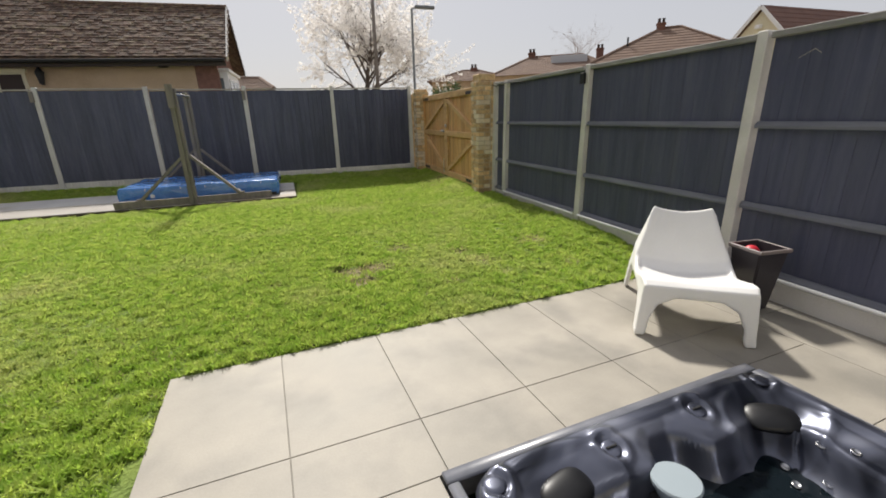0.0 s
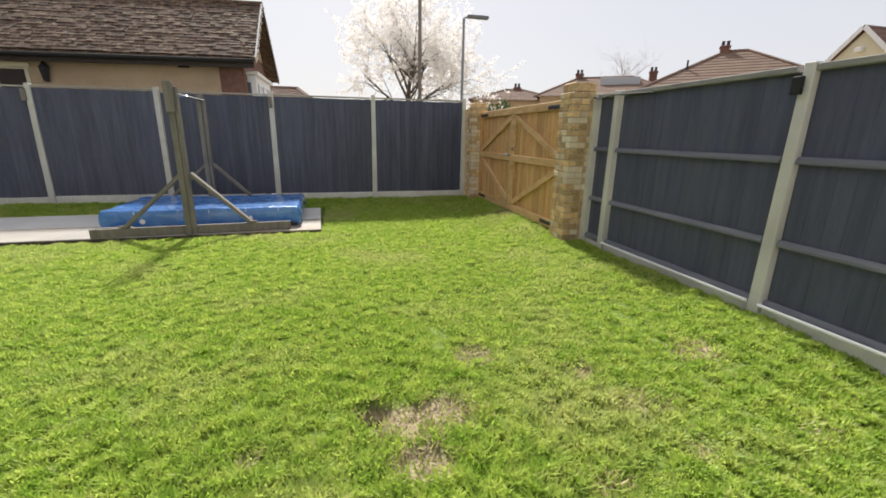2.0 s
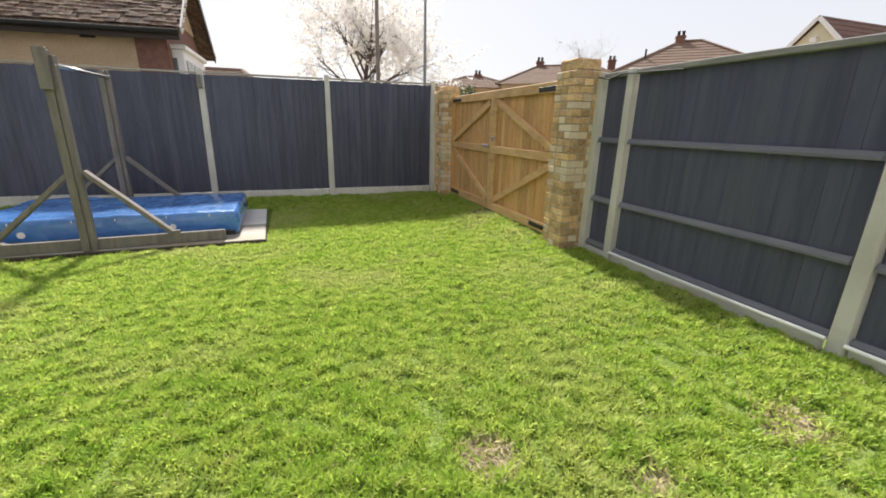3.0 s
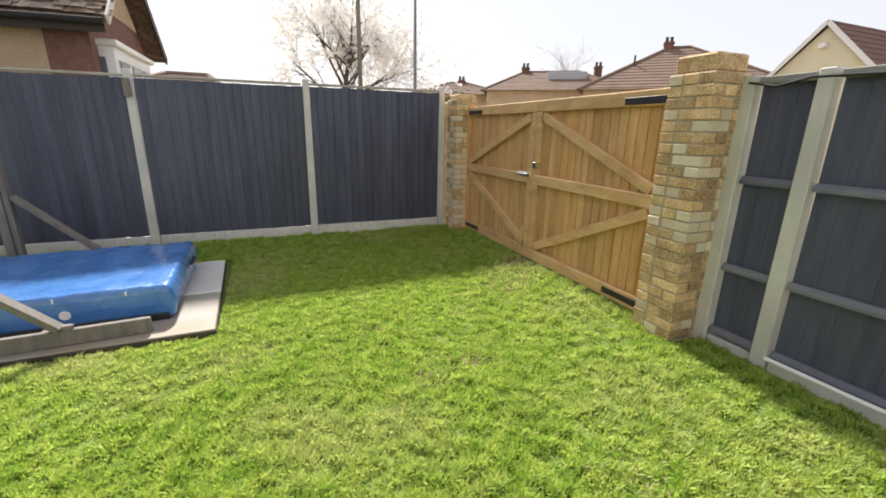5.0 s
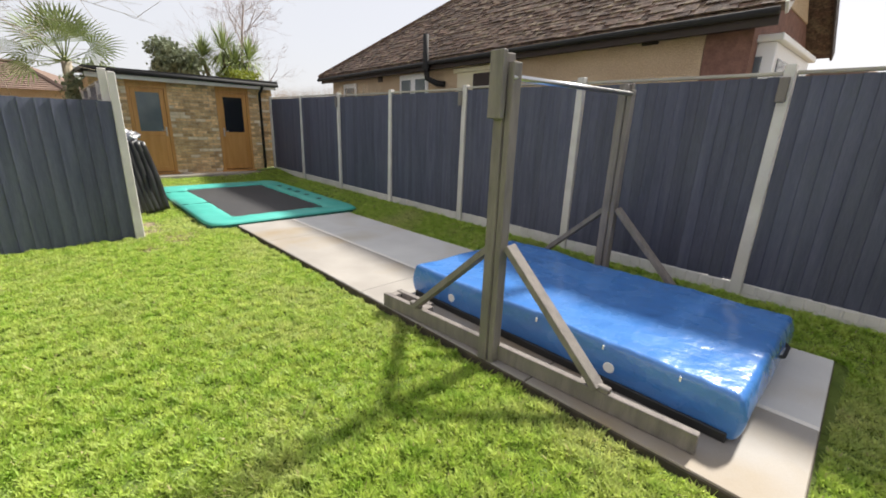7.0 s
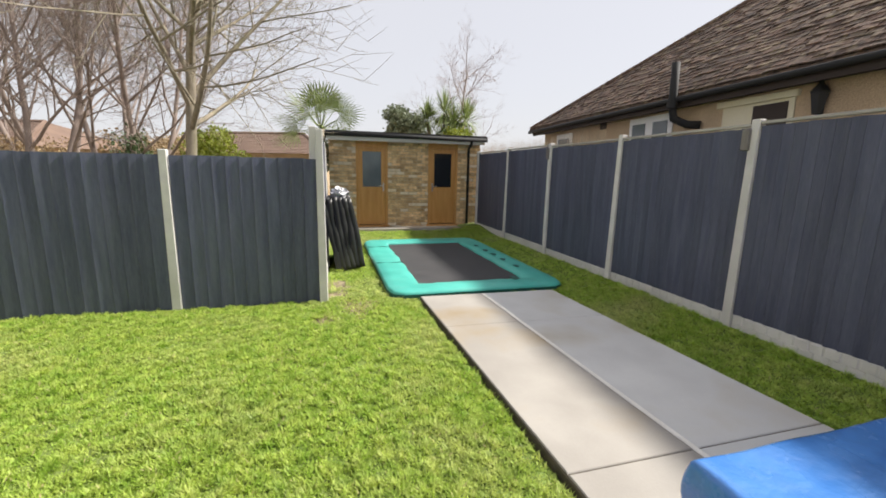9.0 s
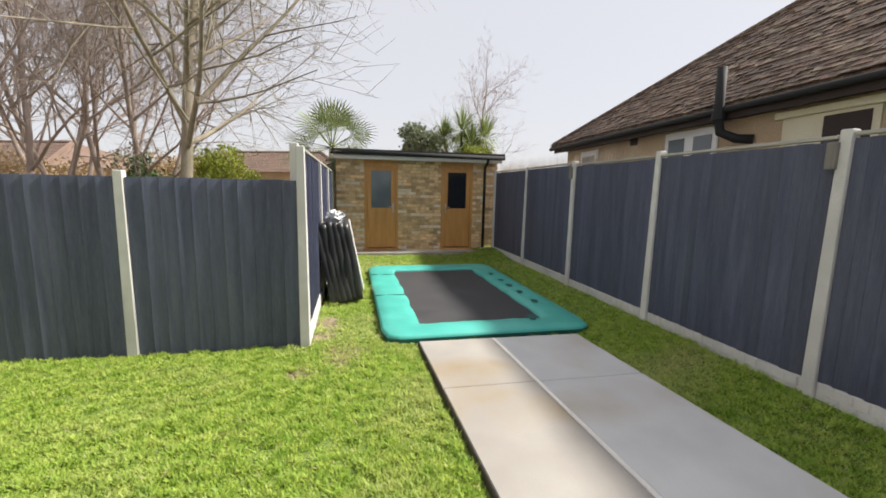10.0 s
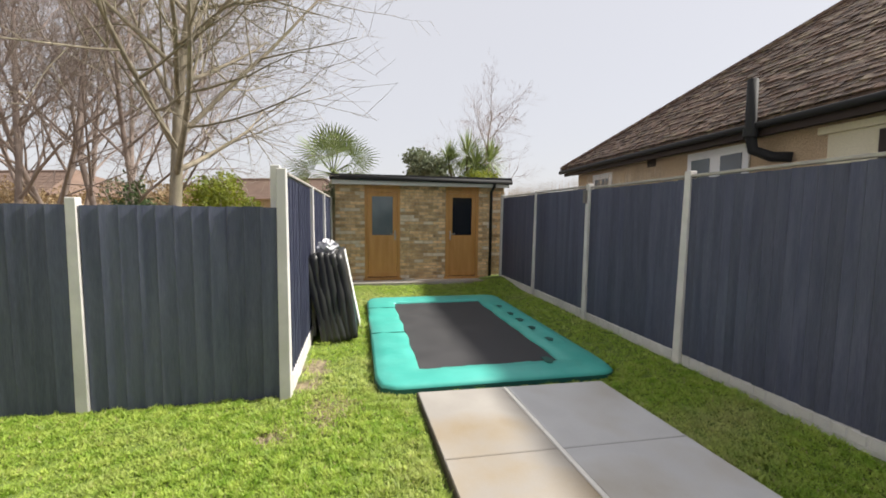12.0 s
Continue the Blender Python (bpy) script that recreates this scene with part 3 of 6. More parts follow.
# east fence, seen from its railed side
def railed_panel(length, h, label, group):
    ob = thing("fence_panel", label=label, category="fence panel", group=group)
    n = max(3, round(length / 0.125))
    pitch = length / n
    bm = box(0.0002, pitch - 0.0002, 0.0, 0.014, 0, h - 0.02, 0.0015)
    me = bpy.data.meshes.new("board")
    bm.to_mesh(me)
    bm.free()
    me.materials.append(M_FENCE_GREY)
    for k in range(n):
        b = link("board", me, None, ob)
        b.matrix_basis = pose(k * pitch, 0.001 * (k % 3), 0, 0, 0, 0)
    for z in (0.01, 0.49, 1.10):
        part("rail", prism([(0.0, z + 0.01), (-0.04, z + 0.01), (-0.04, z + 0.03), (-0.022, z + 0.06), (0.0, z + 0.06)], 0, length), M_FENCE_RAIL, ob, "grey fence rail with sky light painted into its colour")
    part("cap_rail", box(0, length, -0.05, 0.035, h - 0.03, h + 0.015, 0.005), M_TOPRAIL, ob, "grey weathered top rail")
    return ob


EAST = [(7.02, east_x(7.02)), (6.60, east_x(6.6)), (4.60, east_x(4.6)), (2.62, east_x(2.62)), (0.65, east_x(0.65)), (-1.3, east_x(-1.3)), (-3.2, east_x(-3.2))]
gb_plain = tagged(mesh_ob("gravel_board", box(0, 1.86, -0.025, 0.025, -0.12, 0.15, 0.006), M_CONCRETE), "plain pale concrete gravel board", "gravel board", "gravel boards of the railed fence")
gb_plain.matrix_basis = pose(east_x(-3.2), -3.25, 0.01, 0, 0, -90)
epost = concrete_post(1.93, "posts of the railed fence")
epost.matrix_basis = pose(east_x(-5.1), -5.1, 0, 0, 0, 90)
for k, (y, x) in enumerate(EAST):
    copy_thing(epost, pose(x + 0.02, y, 0.0, 0, lean.uniform(-0.4, 0.4), 90))
epan = railed_panel(1.88, 1.76, "dark blue-grey fence panel seen from its railed side", "panels of the railed fence")
for k, ((y1, x1), (y0, x0)) in enumerate(zip(EAST, EAST[1:])):
    turn = math.degrees(math.atan2(x0 - x1, y1 - y0)) - 90
    length = y1 - y0 - 0.11
    ex = math.hypot(x0 - x1, y1 - y0)
    if k == 0:
        short = railed_panel(0.31, 1.76, "narrow dark blue-grey fence panel beside the gate pillar", "panels of the railed fence")
        short.matrix_basis = pose(x1 + 0.03, y1 - 0.055, 0.16, 0, 0, -90)
        gs = tagged(mesh_ob("gravel_board", box(0, 0.31, -0.025, 0.025, -0.12, 0.15, 0.006), M_CONCRETE), "short concrete gravel board beside the gate pillar", "gravel board", "gravel boards of the railed fence")
        gs.matrix_basis = pose(x1 + 0.015, y1 - 0.055, 0.01, 0, 0, -90)
    elif k == 1:
        epan.matrix_basis = pose(x1 + 0.03, y1 - 0.055, 0.16, 0, 0, -90 + math.degrees(0.025))
    else:
        copy_thing(epan, pose(x1 + 0.03, y1 - 0.055, 0.16, 0, 0, -90 + math.degrees(0.025)))
    if k:
        g = copy_thing(gb_plain, pose(x1 + 0.015, y1 - 0.055, 0.01, 0, 0, -90 + math.degrees(0.025)))
        tagged(g, group="gravel boards of the railed fence")
        # White tube added to draw the lit top edge of the gravel board.
        s = tagged(mesh_ob("lit_edge_strip", tube([(x1 - 0.045, y1 - 0.05, 0.188), (x0 - 0.045, y0 + 0.05, 0.188)], 0.014, 8), M_UPVC), "thin white strip drawn as the lit top edge of the gravel board", "pipe", "pipe along the fence")


# ---- brick ----
def brick_mesh(name, l, w, h, material):
    b = box(-l / 2, l / 2, -w / 2, w / 2, -h / 2, h / 2, 0.004)
    for v in b.verts:
        v.co += Vector(noise.noise_vector(v.co * 31)) * 0.0025
    me = bpy.data.meshes.new(name)
    b.to_mesh(me)
    b.free()
    me.materials.append(material)
    return me


BRICKS = {(k, pale): brick_mesh("brick", l, w, 0.065, M_BRICK_PALE if pale else M_BRICK)
          for k, l, w in (("full", 0.215, 0.1025), ("half", 0.1025, 0.1025), ("three", 0.16, 0.1025)) for pale in (0, 1)}


def brick_pillar(x0, x1, y0, y1, z0, courses, label, seed, pale_band=(0.35, 0.6)):
    """A square pillar of bricks round a mortar core."""
    ob = thing("brick_pillar", ((x0 + x1) / 2, (y0 + y1) / 2, z0), label=label, category="gate pillar", group="gate pillars")
    rng = random.Random(seed)
    hx, hy = (x1 - x0) / 2, (y1 - y0) / 2
    part("mortar_core", box(-hx + 0.008, hx - 0.008, -hy + 0.008, hy - 0.008, 0, courses * 0.075, 0.004), M_MORTAR, ob, "rough pale mortar")
    for c in range(courses):
        z = 0.0375 + 0.075 * c
        pale_p = 0.55 if pale_band[0] < c / courses < pale_band[1] else 0.12
        flip = c % 2
        def lay(kind, cx, cy, turn):
            b = link("brick", BRICKS[(kind, int(rng.random() < pale_p))], None, ob)
            b.matrix_basis = pose(cx + rng.uniform(-0.003, 0.003), cy + rng.uniform(-0.003, 0.003), z, rng.uniform(-0.6, 0.6), rng.uniform(-0.6, 0.6), turn + rng.uniform(-0.8, 0.8))
        e = 0.0513
        if flip:
            for sy in (-1, 1):
                lay("full", -hx + 0.1075, sy * (hy - e), 0)
                lay("half", hx - e, sy * (hy - e), 0)
            for sx in (-1, 1):
                lay("half", sx * (hx - e), 0, 90)
        else:
            for sx in (-1, 1):
                lay("full", sx * (hx - e), -hy + 0.1075, 90)
                lay("half", sx * (hx - e), hy - e, 90)
            for sy in (-1, 1):
                lay("half", 0, sy * (hy - e), 0)
    return ob


pil_s = brick_pillar(3.385, 3.725, 7.06, 7.40, 0.02, 26, "yellow stock brick gate pillar with a stepped cap", 11)
part("cap_course", box(-0.15, 0.15, -0.15, 0.15, 1.95, 2.065, 0.014), M_BRICK, pil_s, "inset brick cap")
pil_n = brick_pillar(3.27, 3.60, 10.78, 11.11, 0.06, 26, "weathered brick gate pillar with flaking white paint", 12, (0.1, 0.75))
part("cap_course", box(-0.14, 0.14, -0.14, 0.14, 1.95, 2.02, 0.012), M_BRICK, pil_n, "inset brick cap")


# ---- the timber gates ----
def gate_leaf(name, y0, y1, hinge_low, label):
    """One leaf, boards to the lane and frame to the garden. hinge_low: the hinges are at its low-y end."""
    ob = thing(name, (3.50, y0, 0.0), label=label, category="gate", group="pair of timber gates")
    w, zb, zt = y1 - y0, 0.165, 1.90
    n = round(w / 0.1)
    pitch = w / n
    bm = box(0.0, 0.02, 0.004, pitch - 0.004, 0, zt - zb - 0.03, 0.006)
    add_box(bm, 0.013, 0.019, pitch - 0.0038, pitch + 0.0038, 0.004, zt - zb - 0.034)
    me = bpy.data.meshes.new("board")
    bm.to_mesh(me)
    bm.free()
    me.materials.append(M_GATE)
    rng = random.Random(n)
    for k in range(n):
        b = link("board", me, None, ob)
        b.matrix_basis = pose(rng.uniform(0, 0.003), k * pitch, zb + 0.015, 0, 0, 0)
    f = -0.048
    part("top_rail", box(f, 0, 0, w, zt - 0.115, zt, 0.005), M_GATE_RAIL, ob)
    part("middle_rail", box(f, 0, 0, w, 1.02, 1.125, 0.005), M_GATE_RAIL, ob)
    part("bottom_rail", box(f, 0, 0, w, zb, zb + 0.115, 0.005), M_GATE_RAIL, ob)
    h, m = (0.06, w - 0.045) if hinge_low else (w - 0.06, 0.045)
    lean_in = -1 if hinge_low else 1
    sx = f / 2 - 0.001
    part("meeting_stile", box(f + 0.004, -0.003, m - 0.045, m + 0.045, zb + 0.117, zt - 0.117, 0.004), M_GATE_RAIL, ob)
    part("brace", beam((sx, h, 1.16), (sx, m + lean_in * 0.07, zt - 0.16), 0.09, 0.042, up=(1, 0, 0)), M_GATE_RAIL, ob)
    part("brace", beam((sx, h, 0.98), (sx, m + lean_in * 0.07, zb + 0.16), 0.09, 0.042, up=(1, 0, 0)), M_GATE_RAIL, ob)
    for z in (zt - 0.075, zb + 0.06):
        q = h + lean_in * 0.06
        a, b = sorted((q - lean_in * 0.02, q - lean_in * 0.42))
        part("hinge_strap", box(f - 0.006, f, a, b, z - 0.028, z + 0.028, 0.002), M_IRON, ob, "black iron hinge strap")
    return ob


gate_s = gate_leaf("gate", 7.42, 9.065, True, "golden treated softwood gate leaf with diagonal braces, closed")
gate_n = gate_leaf("gate", 9.075, 10.76, False, "golden treated softwood gate leaf with a bolt, closed")
part("bolt", tube([(-0.07, 0.05, 1.12), (-0.07, 0.30, 1.12)], 0.009), M_STEEL, gate_n, "galvanised sliding bolt")
part("bolt_plate", box(-0.062, -0.048, 0.06, 0.26, 1.095, 1.145, 0.003), M_STEEL, gate_n, "galvanised bolt plate")
part("drop_bolt", tube([(-0.065, 0.10, 0.22), (-0.065, 0.10, 0.52)], 0.008), M_STEEL, gate_n, "galvanised drop bolt")
part("latch", box(-0.075, -0.048, -0.10, -0.03, 1.20, 1.26, 0.004), M_STEEL, gate_n, "galvanised latch")
# Added block behind the pillar: stops a sun streak on the lawn.
tagged(mesh_ob("pillar_return", box(3.25, 3.62, 11.115, 11.32, 0.0, 1.98, 0.01), M_BRICK), "added block that keeps sun out of the gap between gate pillar and fence", "wall", kind="structure")
gp = tagged(mesh_ob("gate_post", box(3.45, 3.55, 10.757, 10.80, 0.05, 1.95, 0.005), M_GATE), "slim timber post fixed to the gate pillar", "gate post")


# ---- ground slab ----
slab = thing("concrete_slab", label="long pale concrete slab with a whitish joint line", category="slab", kind="structure")


def slab_xy(s, t):
    a, b, c, d = [Vector((*p, 0)) for p in SLAB]
    p = (a * (1 - s) + b * s) * (1 - t) + (d * (1 - s) + c * s) * t
    return p.x, p.y


def slab_piece(s0, s1, t0, t1, z, material, name, label=""):
    bm = bmesh.new()
    ring = [(s0, t0), (s1, t0), (s1, t1), (s0, t1)]
    lo = [bm.verts.new((*slab_xy(s, t), -0.05)) for s, t in ring]
    hi = [bm.verts.new((*slab_xy(s, t), z)) for s, t in ring]
    bm.faces.new(hi)
    for k in range(4):
        bm.faces.new((lo[k], lo[(k + 1) % 4], hi[(k + 1) % 4], hi[k]))
    top = [e for e in bm.edges if all(v.co.z > z - 0.001 for v in e.verts)]
    bmesh.ops.bevel(bm, geom=top, offset=0.006, segments=1, affect="EDGES")
    part(name, bm, material, slab, label)


cuts = [0, 0.165, 0.50, 0.79, 1.0]
for a, b in zip(cuts, cuts[1:]):
    slab_piece(a + 0.0007 * (a > 0), b - 0.0007 * (b < 1), 0.0, 0.441, 0.05, M_SLAB, "bay")
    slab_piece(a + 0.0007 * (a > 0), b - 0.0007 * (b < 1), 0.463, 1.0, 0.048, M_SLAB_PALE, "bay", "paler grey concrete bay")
slab_piece(0.0, 1.0, 0.442, 0.462, 0.052, M_SLAB_LINE, "joint_strip", "whitish mortar joint")
# Stands a little proud of the bays, so their sides are painted shaded.
slab_piece(-0.001, 1.001, -0.005, 1.005, 0.041, M_SHADE_EDGE, "underlay", "dark joint filling and painted shade along the edge")


# ---- pull-up frame ----
def leg_frame(ob, x, y, front):
    """One upright with its braces; front is -1 when its outer face is to the south."""
    z0 = 0.05
    part("upright", box(x - 0.075, x - 0.005, y - 0.045, y + 0.045, z0, 2.02, 0.005), M_OLDWOOD, ob)
    part("upright", box(x + 0.0, x + 0.045, y - 0.03, y + 0.05, z0, 1.97, 0.005), M_OLDWOOD, ob)
    part("head_block", box(x - 0.08, x + 0.02, y + front * 0.045 - 0.02, y + front * 0.045 + 0.022 if front > 0 else y - 0.046, 1.66, 2.03, 0.005) if front > 0 else box(x - 0.085, x + 0.015, y - 0.09, y - 0.047, 1.66, 2.03, 0.005), M_OLDWOOD, ob)
    foot, skew = (y + 0.05, 0.081) if front < 0 else (y + 0.028, 0.049)
    for s in (-1, 1):
        part("brace", beam((x + s * 0.05, foot, 0.88), (x - 0.035 + s * 0.77, foot + s * 0.77 * skew, 0.175), 0.045, 0.09, up=(0, 1, 0)), M_OLDWOOD, ob)
        part("brace_foot", box(x - 0.03 + s * 0.78 - 0.06, x - 0.03 + s * 0.78 + 0.06, foot + s * 0.80 * skew - 0.024, foot + s * 0.80 * skew + 0.024, 0.166, 0.20, 0.006), M_OLDWOOD, ob)


frame_ob = thing("pull_up_frame", label="weathered grey timber pull-up frame with a steel bar", category="exercise frame")
leg_frame(frame_ob, -1.455, 8.50, -1)
leg_frame(frame_ob, -1.665, 10.44, 1)
part("sole_beam", beam((-2.66, 8.455, 0.11), (-0.19, 8.655, 0.11), 0.05, 0.115), M_OLDWOOD, frame_ob)
part("sole_beam", beam((-2.66, 8.60, 0.105), (-2.24, 8.635, 0.105), 0.05, 0.105), M_OLDWOOD, frame_ob)
part("sole_block", box(-2.66, -2.59, 8.49, 8.58, 0.05, 0.15, 0.004), M_OLDWOOD, frame_ob)
part("sole_block", box(-2.27, -2.19, 8.53, 8.61, 0.05, 0.155, 0.004), M_OLDWOOD, frame_ob)
part("sole_block", box(-0.85, -0.75, 8.61, 8.69, 0.05, 0.155, 0.004), M_OLDWOOD, frame_ob)
part("sole_beam", beam((-2.85, 10.41, 0.11), (-0.40, 10.53, 0.11), 0.05, 0.115), M_OLDWOOD, frame_ob)
part("bar", tube([(-1.425, 8.48, 1.885), (-1.64, 10.46, 1.935)], 0.019, 14), M_STEEL, frame_ob, "bright steel pull-up bar", True)


# ---- crash mat ----
def crash_mat():
    ob = thing("crash_mat", (-1.40, 9.575, 0.055), 1.5, "thick blue vinyl crash mat with white air vents", "crash mat")
    bm = bmesh.new()
    L, W, H, nx, ny, nz = 1.30, 0.73, 0.292, 44, 26, 6

    R = 0.032

    def steps(lo, hi, n):
        near = (0, 0.006, 0.014, 0.023, 0.032)
        inner = [lo + R + (hi - lo - 2 * R) * k / n for k in range(1, n)]
        return [lo + q for q in near] + inner + [hi - q for q in near[::-1]]

    def shape(x, y, z):
        c = Vector((min(max(x, -L + R), L - R), min(max(y, -W + R), W - R), min(max(z, R), H - R)))
        d = Vector((x, y, z)) - c
        if d.length > 1e-6:
            p = c + d.normalized() * R
            x, y, z = p
        rz = z / H
        sag = 0.03 * (1 - (x / L) ** 2) * (1 - (y / W) ** 2)
        k = 1 + 0.02 * math.sin(math.pi * rz) / W
        wob = 0.009 * noise.noise((x * 4, y * 4, z * 6)) + 0.005 * noise.noise((x * 13, y * 9, z * 9))
        crease = 0.013 * abs(noise.noise((x * 7, y * 2.5, 3))) * rz
        lift = (0.018 * noise.noise((x * 2.2, y * 2.2, 7)) - sag) * rz
        return (x * k + wob * 0.6, y * k + wob, z + lift + wob * 0.5 * rz + crease)

    def sheet(us, vs, fn):
        g = [[bm.verts.new(shape(*fn(u, v))) for u in us] for v in vs]
        for q in range(len(vs) - 1):
            for i in range(len(us) - 1):
                bm.faces.new((g[q][i], g[q][i + 1], g[q + 1][i + 1], g[q + 1][i]))

    X, Y, Z = steps(-L, L, nx), steps(-W, W, ny), steps(0, H, nz)
    for z in (0, H):
        sheet(X, Y, lambda u, v: (u, v, z))
    for y in (-W, W):
        sheet(X, Z, lambda u, v: (u, y, v))
    for x in (-L, L):
        sheet(Y, Z, lambda u, v: (x, u, v))
    bmesh.ops.remove_doubles(bm, verts=bm.verts, dist=0.0004)
    part("base_sheet", box(-L + 0.03, L - 0.03, -W - 0.028, W - 0.05, -0.004, 0.052, 0.004), M_BLACK, ob, "black underside of the mat")
    part("cover", bm, M_BLUE, ob, "creased blue vinyl cover", True)
    for sx in (-0.80, 0.61):
        b = lathe([(0.036, 0), (0.036, 0.004), (0.03, 0.007), (0.012, 0.005)], 20)
        bmesh.ops.transform(b, matrix=pose(sx, -W - 0.017, 0.13, 90), verts=b.verts)
        part("air_vent", b, M_WHITEPLASTIC, ob, "round white air vent")
    for sx in (-0.9, -0.35, 0.05, 0.55, 1.0):
        part("seam_tab", box(sx, sx + 0.012, -W - 0.022, -W - 0.012, 0.235, 0.265, 0.002), M_WHITEPLASTIC, ob, "small pale stitch tab")
    part("handle", tube([(L + 0.01, 0.10, 0.20), (L + 0.05, 0.16, 0.19), (L + 0.05, 0.34, 0.19), (L + 0.01, 0.40, 0.20)], 0.012, 8), M_BLACKPLASTIC, ob, "black webbing handle")
    return ob


crash_mat()


# ---- trampoline ----
def trampoline():
    ob = thing("trampoline", (-8.52, 9.21, 0.0), 0.3, "in-ground rectangular trampoline with teal pads and black mat", "trampoline")
    LX, LY, IX, IY = 2.10, 1.27, 1.65, 0.795

    def ring(k, n=160):
        """k: 0 the outer edge, 1 the inner edge."""
        pts = []
        for i in range(n):
            a = 2 * math.pi * i / n
            c, s = math.cos(a), math.sin(a)
            m = max(abs(c), abs(s))
            sx, sy = c / m, s / m
            r = 0.9 + 0.1 * (1 - abs(abs(sx) - abs(sy)) ** 0.25) if k == 0 else 1.0
            hx, hy = LX + (IX - LX) * k, LY + (IY - LY) * k
            if k == 0:
                cut = max(0, abs(sx) + abs(sy) - 1.86)
                sx, sy = sx * (1 - cut * 0.28), sy * (1 - cut * 0.28)
            x, y = sx * hx, sy * hy
            if k == 1:
                wv = 0.018 * noise.noise((x * 3.1, y * 3.1, 2)) + 0.012 * math.sin(x * 9) * math.sin(y * 7)
                x, y = x * (1 + wv / IX), y * (1 + wv / IY)
            pts.append((x, y))
        return pts

    bm = bmesh.new()
    levels = [(0.0, 0.045, 0.0), (0.0, 0.075, 0.0), (0.06, 0.098, 0.0), (0.35, 0.108, 1), (0.7, 0.102, 1), (0.94, 0.092, 1), (1.0, 0.07, 1), (1.0, 0.045, 0)]
    rings = []
    for k, z, w in levels:
        o, i = ring(0), ring(1)
        rings.append([bm.verts.new((a[0] + (b[0] - a[0]) * k, a[1] + (b[1] - a[1]) * k,
                                    z + w * 0.014 * noise.noise((a[0] * 2.3, a[1] * 2.3, k * 1.5)) + w * 0.006 * noise.noise((a[0] * 7, a[1] * 7, k * 4)))) for a, b in zip(o, i)])
    n = len(rings[0])
    for a, b in zip(rings, rings[1:]):
        for q in range(n):
            bm.faces.new((a[q], a[(q + 1) % n], b[(q + 1) % n], b[q]))
    part("pad", bm, M_TEAL, ob, "sun-faded teal vinyl safety pad", True)
    bm = bmesh.new()
    o = ring(0)
    lo = [bm.verts.new((x * 1.004, y * 1.006, -0.06)) for x, y in o]
    hi = [bm.verts.new((x * 1.002, y * 1.003, 0.06)) for x, y in o]
    for q in range(n):
        bm.faces.new((lo[q], lo[(q + 1) % n], hi[(q + 1) % n], hi[q]))
    part("skirt", bm, M_TEAL_DARK, ob, "dark green pad skirt")
    part("jump_mat", box(-1.74, 1.74, -0.88, 0.88, 0.045, 0.055, 0.002), M_NET, ob, "black woven jumping mat")
    part("frame_rail", box(-1.9, 1.9, -1.12, -1.06, -0.05, 0.035, 0.006), M_IRON, ob)
    part("frame_rail", box(-1.9, 1.9, 1.06, 1.12, -0.05, 0.035, 0.006), M_IRON, ob)
    for x, s in ((1.0, 1), (0.45, 1), (0.0, 1.2), (-0.4, 1), (-0.95, 1), (1.72, 1.2)):
        b = bmesh.new()
        y = 0.99 if x < 1.5 else 0.62
        pts = [(-0.07, -0.04), (0.07, -0.045), (0.09, 0.0), (0.0, 0.05), (-0.08, 0.02)]
        lo = [b.verts.new((x + px * s, y + py * s, 0.112)) for px, py in pts]
        hi = [b.verts.new((x + px * s, y + py * s, 0.118)) for px, py in pts]
        b.faces.new(hi)
        for q in range(5):
            b.faces.new((lo[q], lo[(q + 1) % 5], hi[(q + 1) % 5], hi[q]))
        part("worn_patch", b, M_TEAL_DARK, ob, "dark worn patch in the pad")
    for x in (-1.15, 0.35):
        part("pad_seam", box(x - 0.004, x + 0.004, -1.25, -0.80, 0.104, 0.113), M_TEAL_DARK, ob, "dark pad seam")
    return ob


trampoline()


# ---- garden shed ----
SHED_X = -12.42
shed = thing("brick_shed", label="yellow brick garden shed with two oak-coloured half-glazed doors", category="shed")
D1, D2 = (7.915, 8.735), (9.82, 10.64)
S_Y0, S_Y1, S_Z0, S_Z1 = 7.26, 11.28, 0.10, 2.36
segs = [(S_Y0, D1[0]), (D1[1], D2[0]), (D2[1], S_Y1)]
for y0, y1 in segs:
    part("mortar_wall", box(SHED_X - 0.10, SHED_X - 0.012, y0, y1, S_Z0, S_Z1), M_MORTAR, shed, "sandy mortar between bricks")
for d in (D1, D2):
    part("lintel", box(SHED_X - 0.10, SHED_X - 0.004, d[0], d[1], 2.27, S_Z1), M_OAK, shed, "oak-coloured board over the door")
part("side_wall", box(SHED_X - 3.0, SHED_X - 0.10, S_Y0, S_Y0 + 0.1, S_Z0, S_Z1), M_BRICK, shed)
part("side_wall", box(SHED_X - 3.0, SHED_X - 0.10, S_Y1 - 0.1, S_Y1, S_Z0, S_Z1), M_BRICK, shed)
part("back_wall", box(SHED_X - 3.1, SHED_X - 3.0, S_Y0, S_Y1, S_Z0, S_Z1), M_BRICK, shed)
part("roof", prism([(SHED_X + 0.30, 2.49), (SHED_X + 0.30, 2.57), (SHED_X - 3.3, 2.70), (SHED_X - 3.3, 2.62)], S_Y0 - 0.08, S_Y1 + 0.08, "y"), M_FELT, shed, "black felt roof edge")
part("fascia", box(SHED_X + 0.22, SHED_X + 0.25, S_Y0 - 0.05, S_Y1 + 0.04, 2.345, 2.488, 0.003), M_FASCIA, shed, "off-white fascia board")
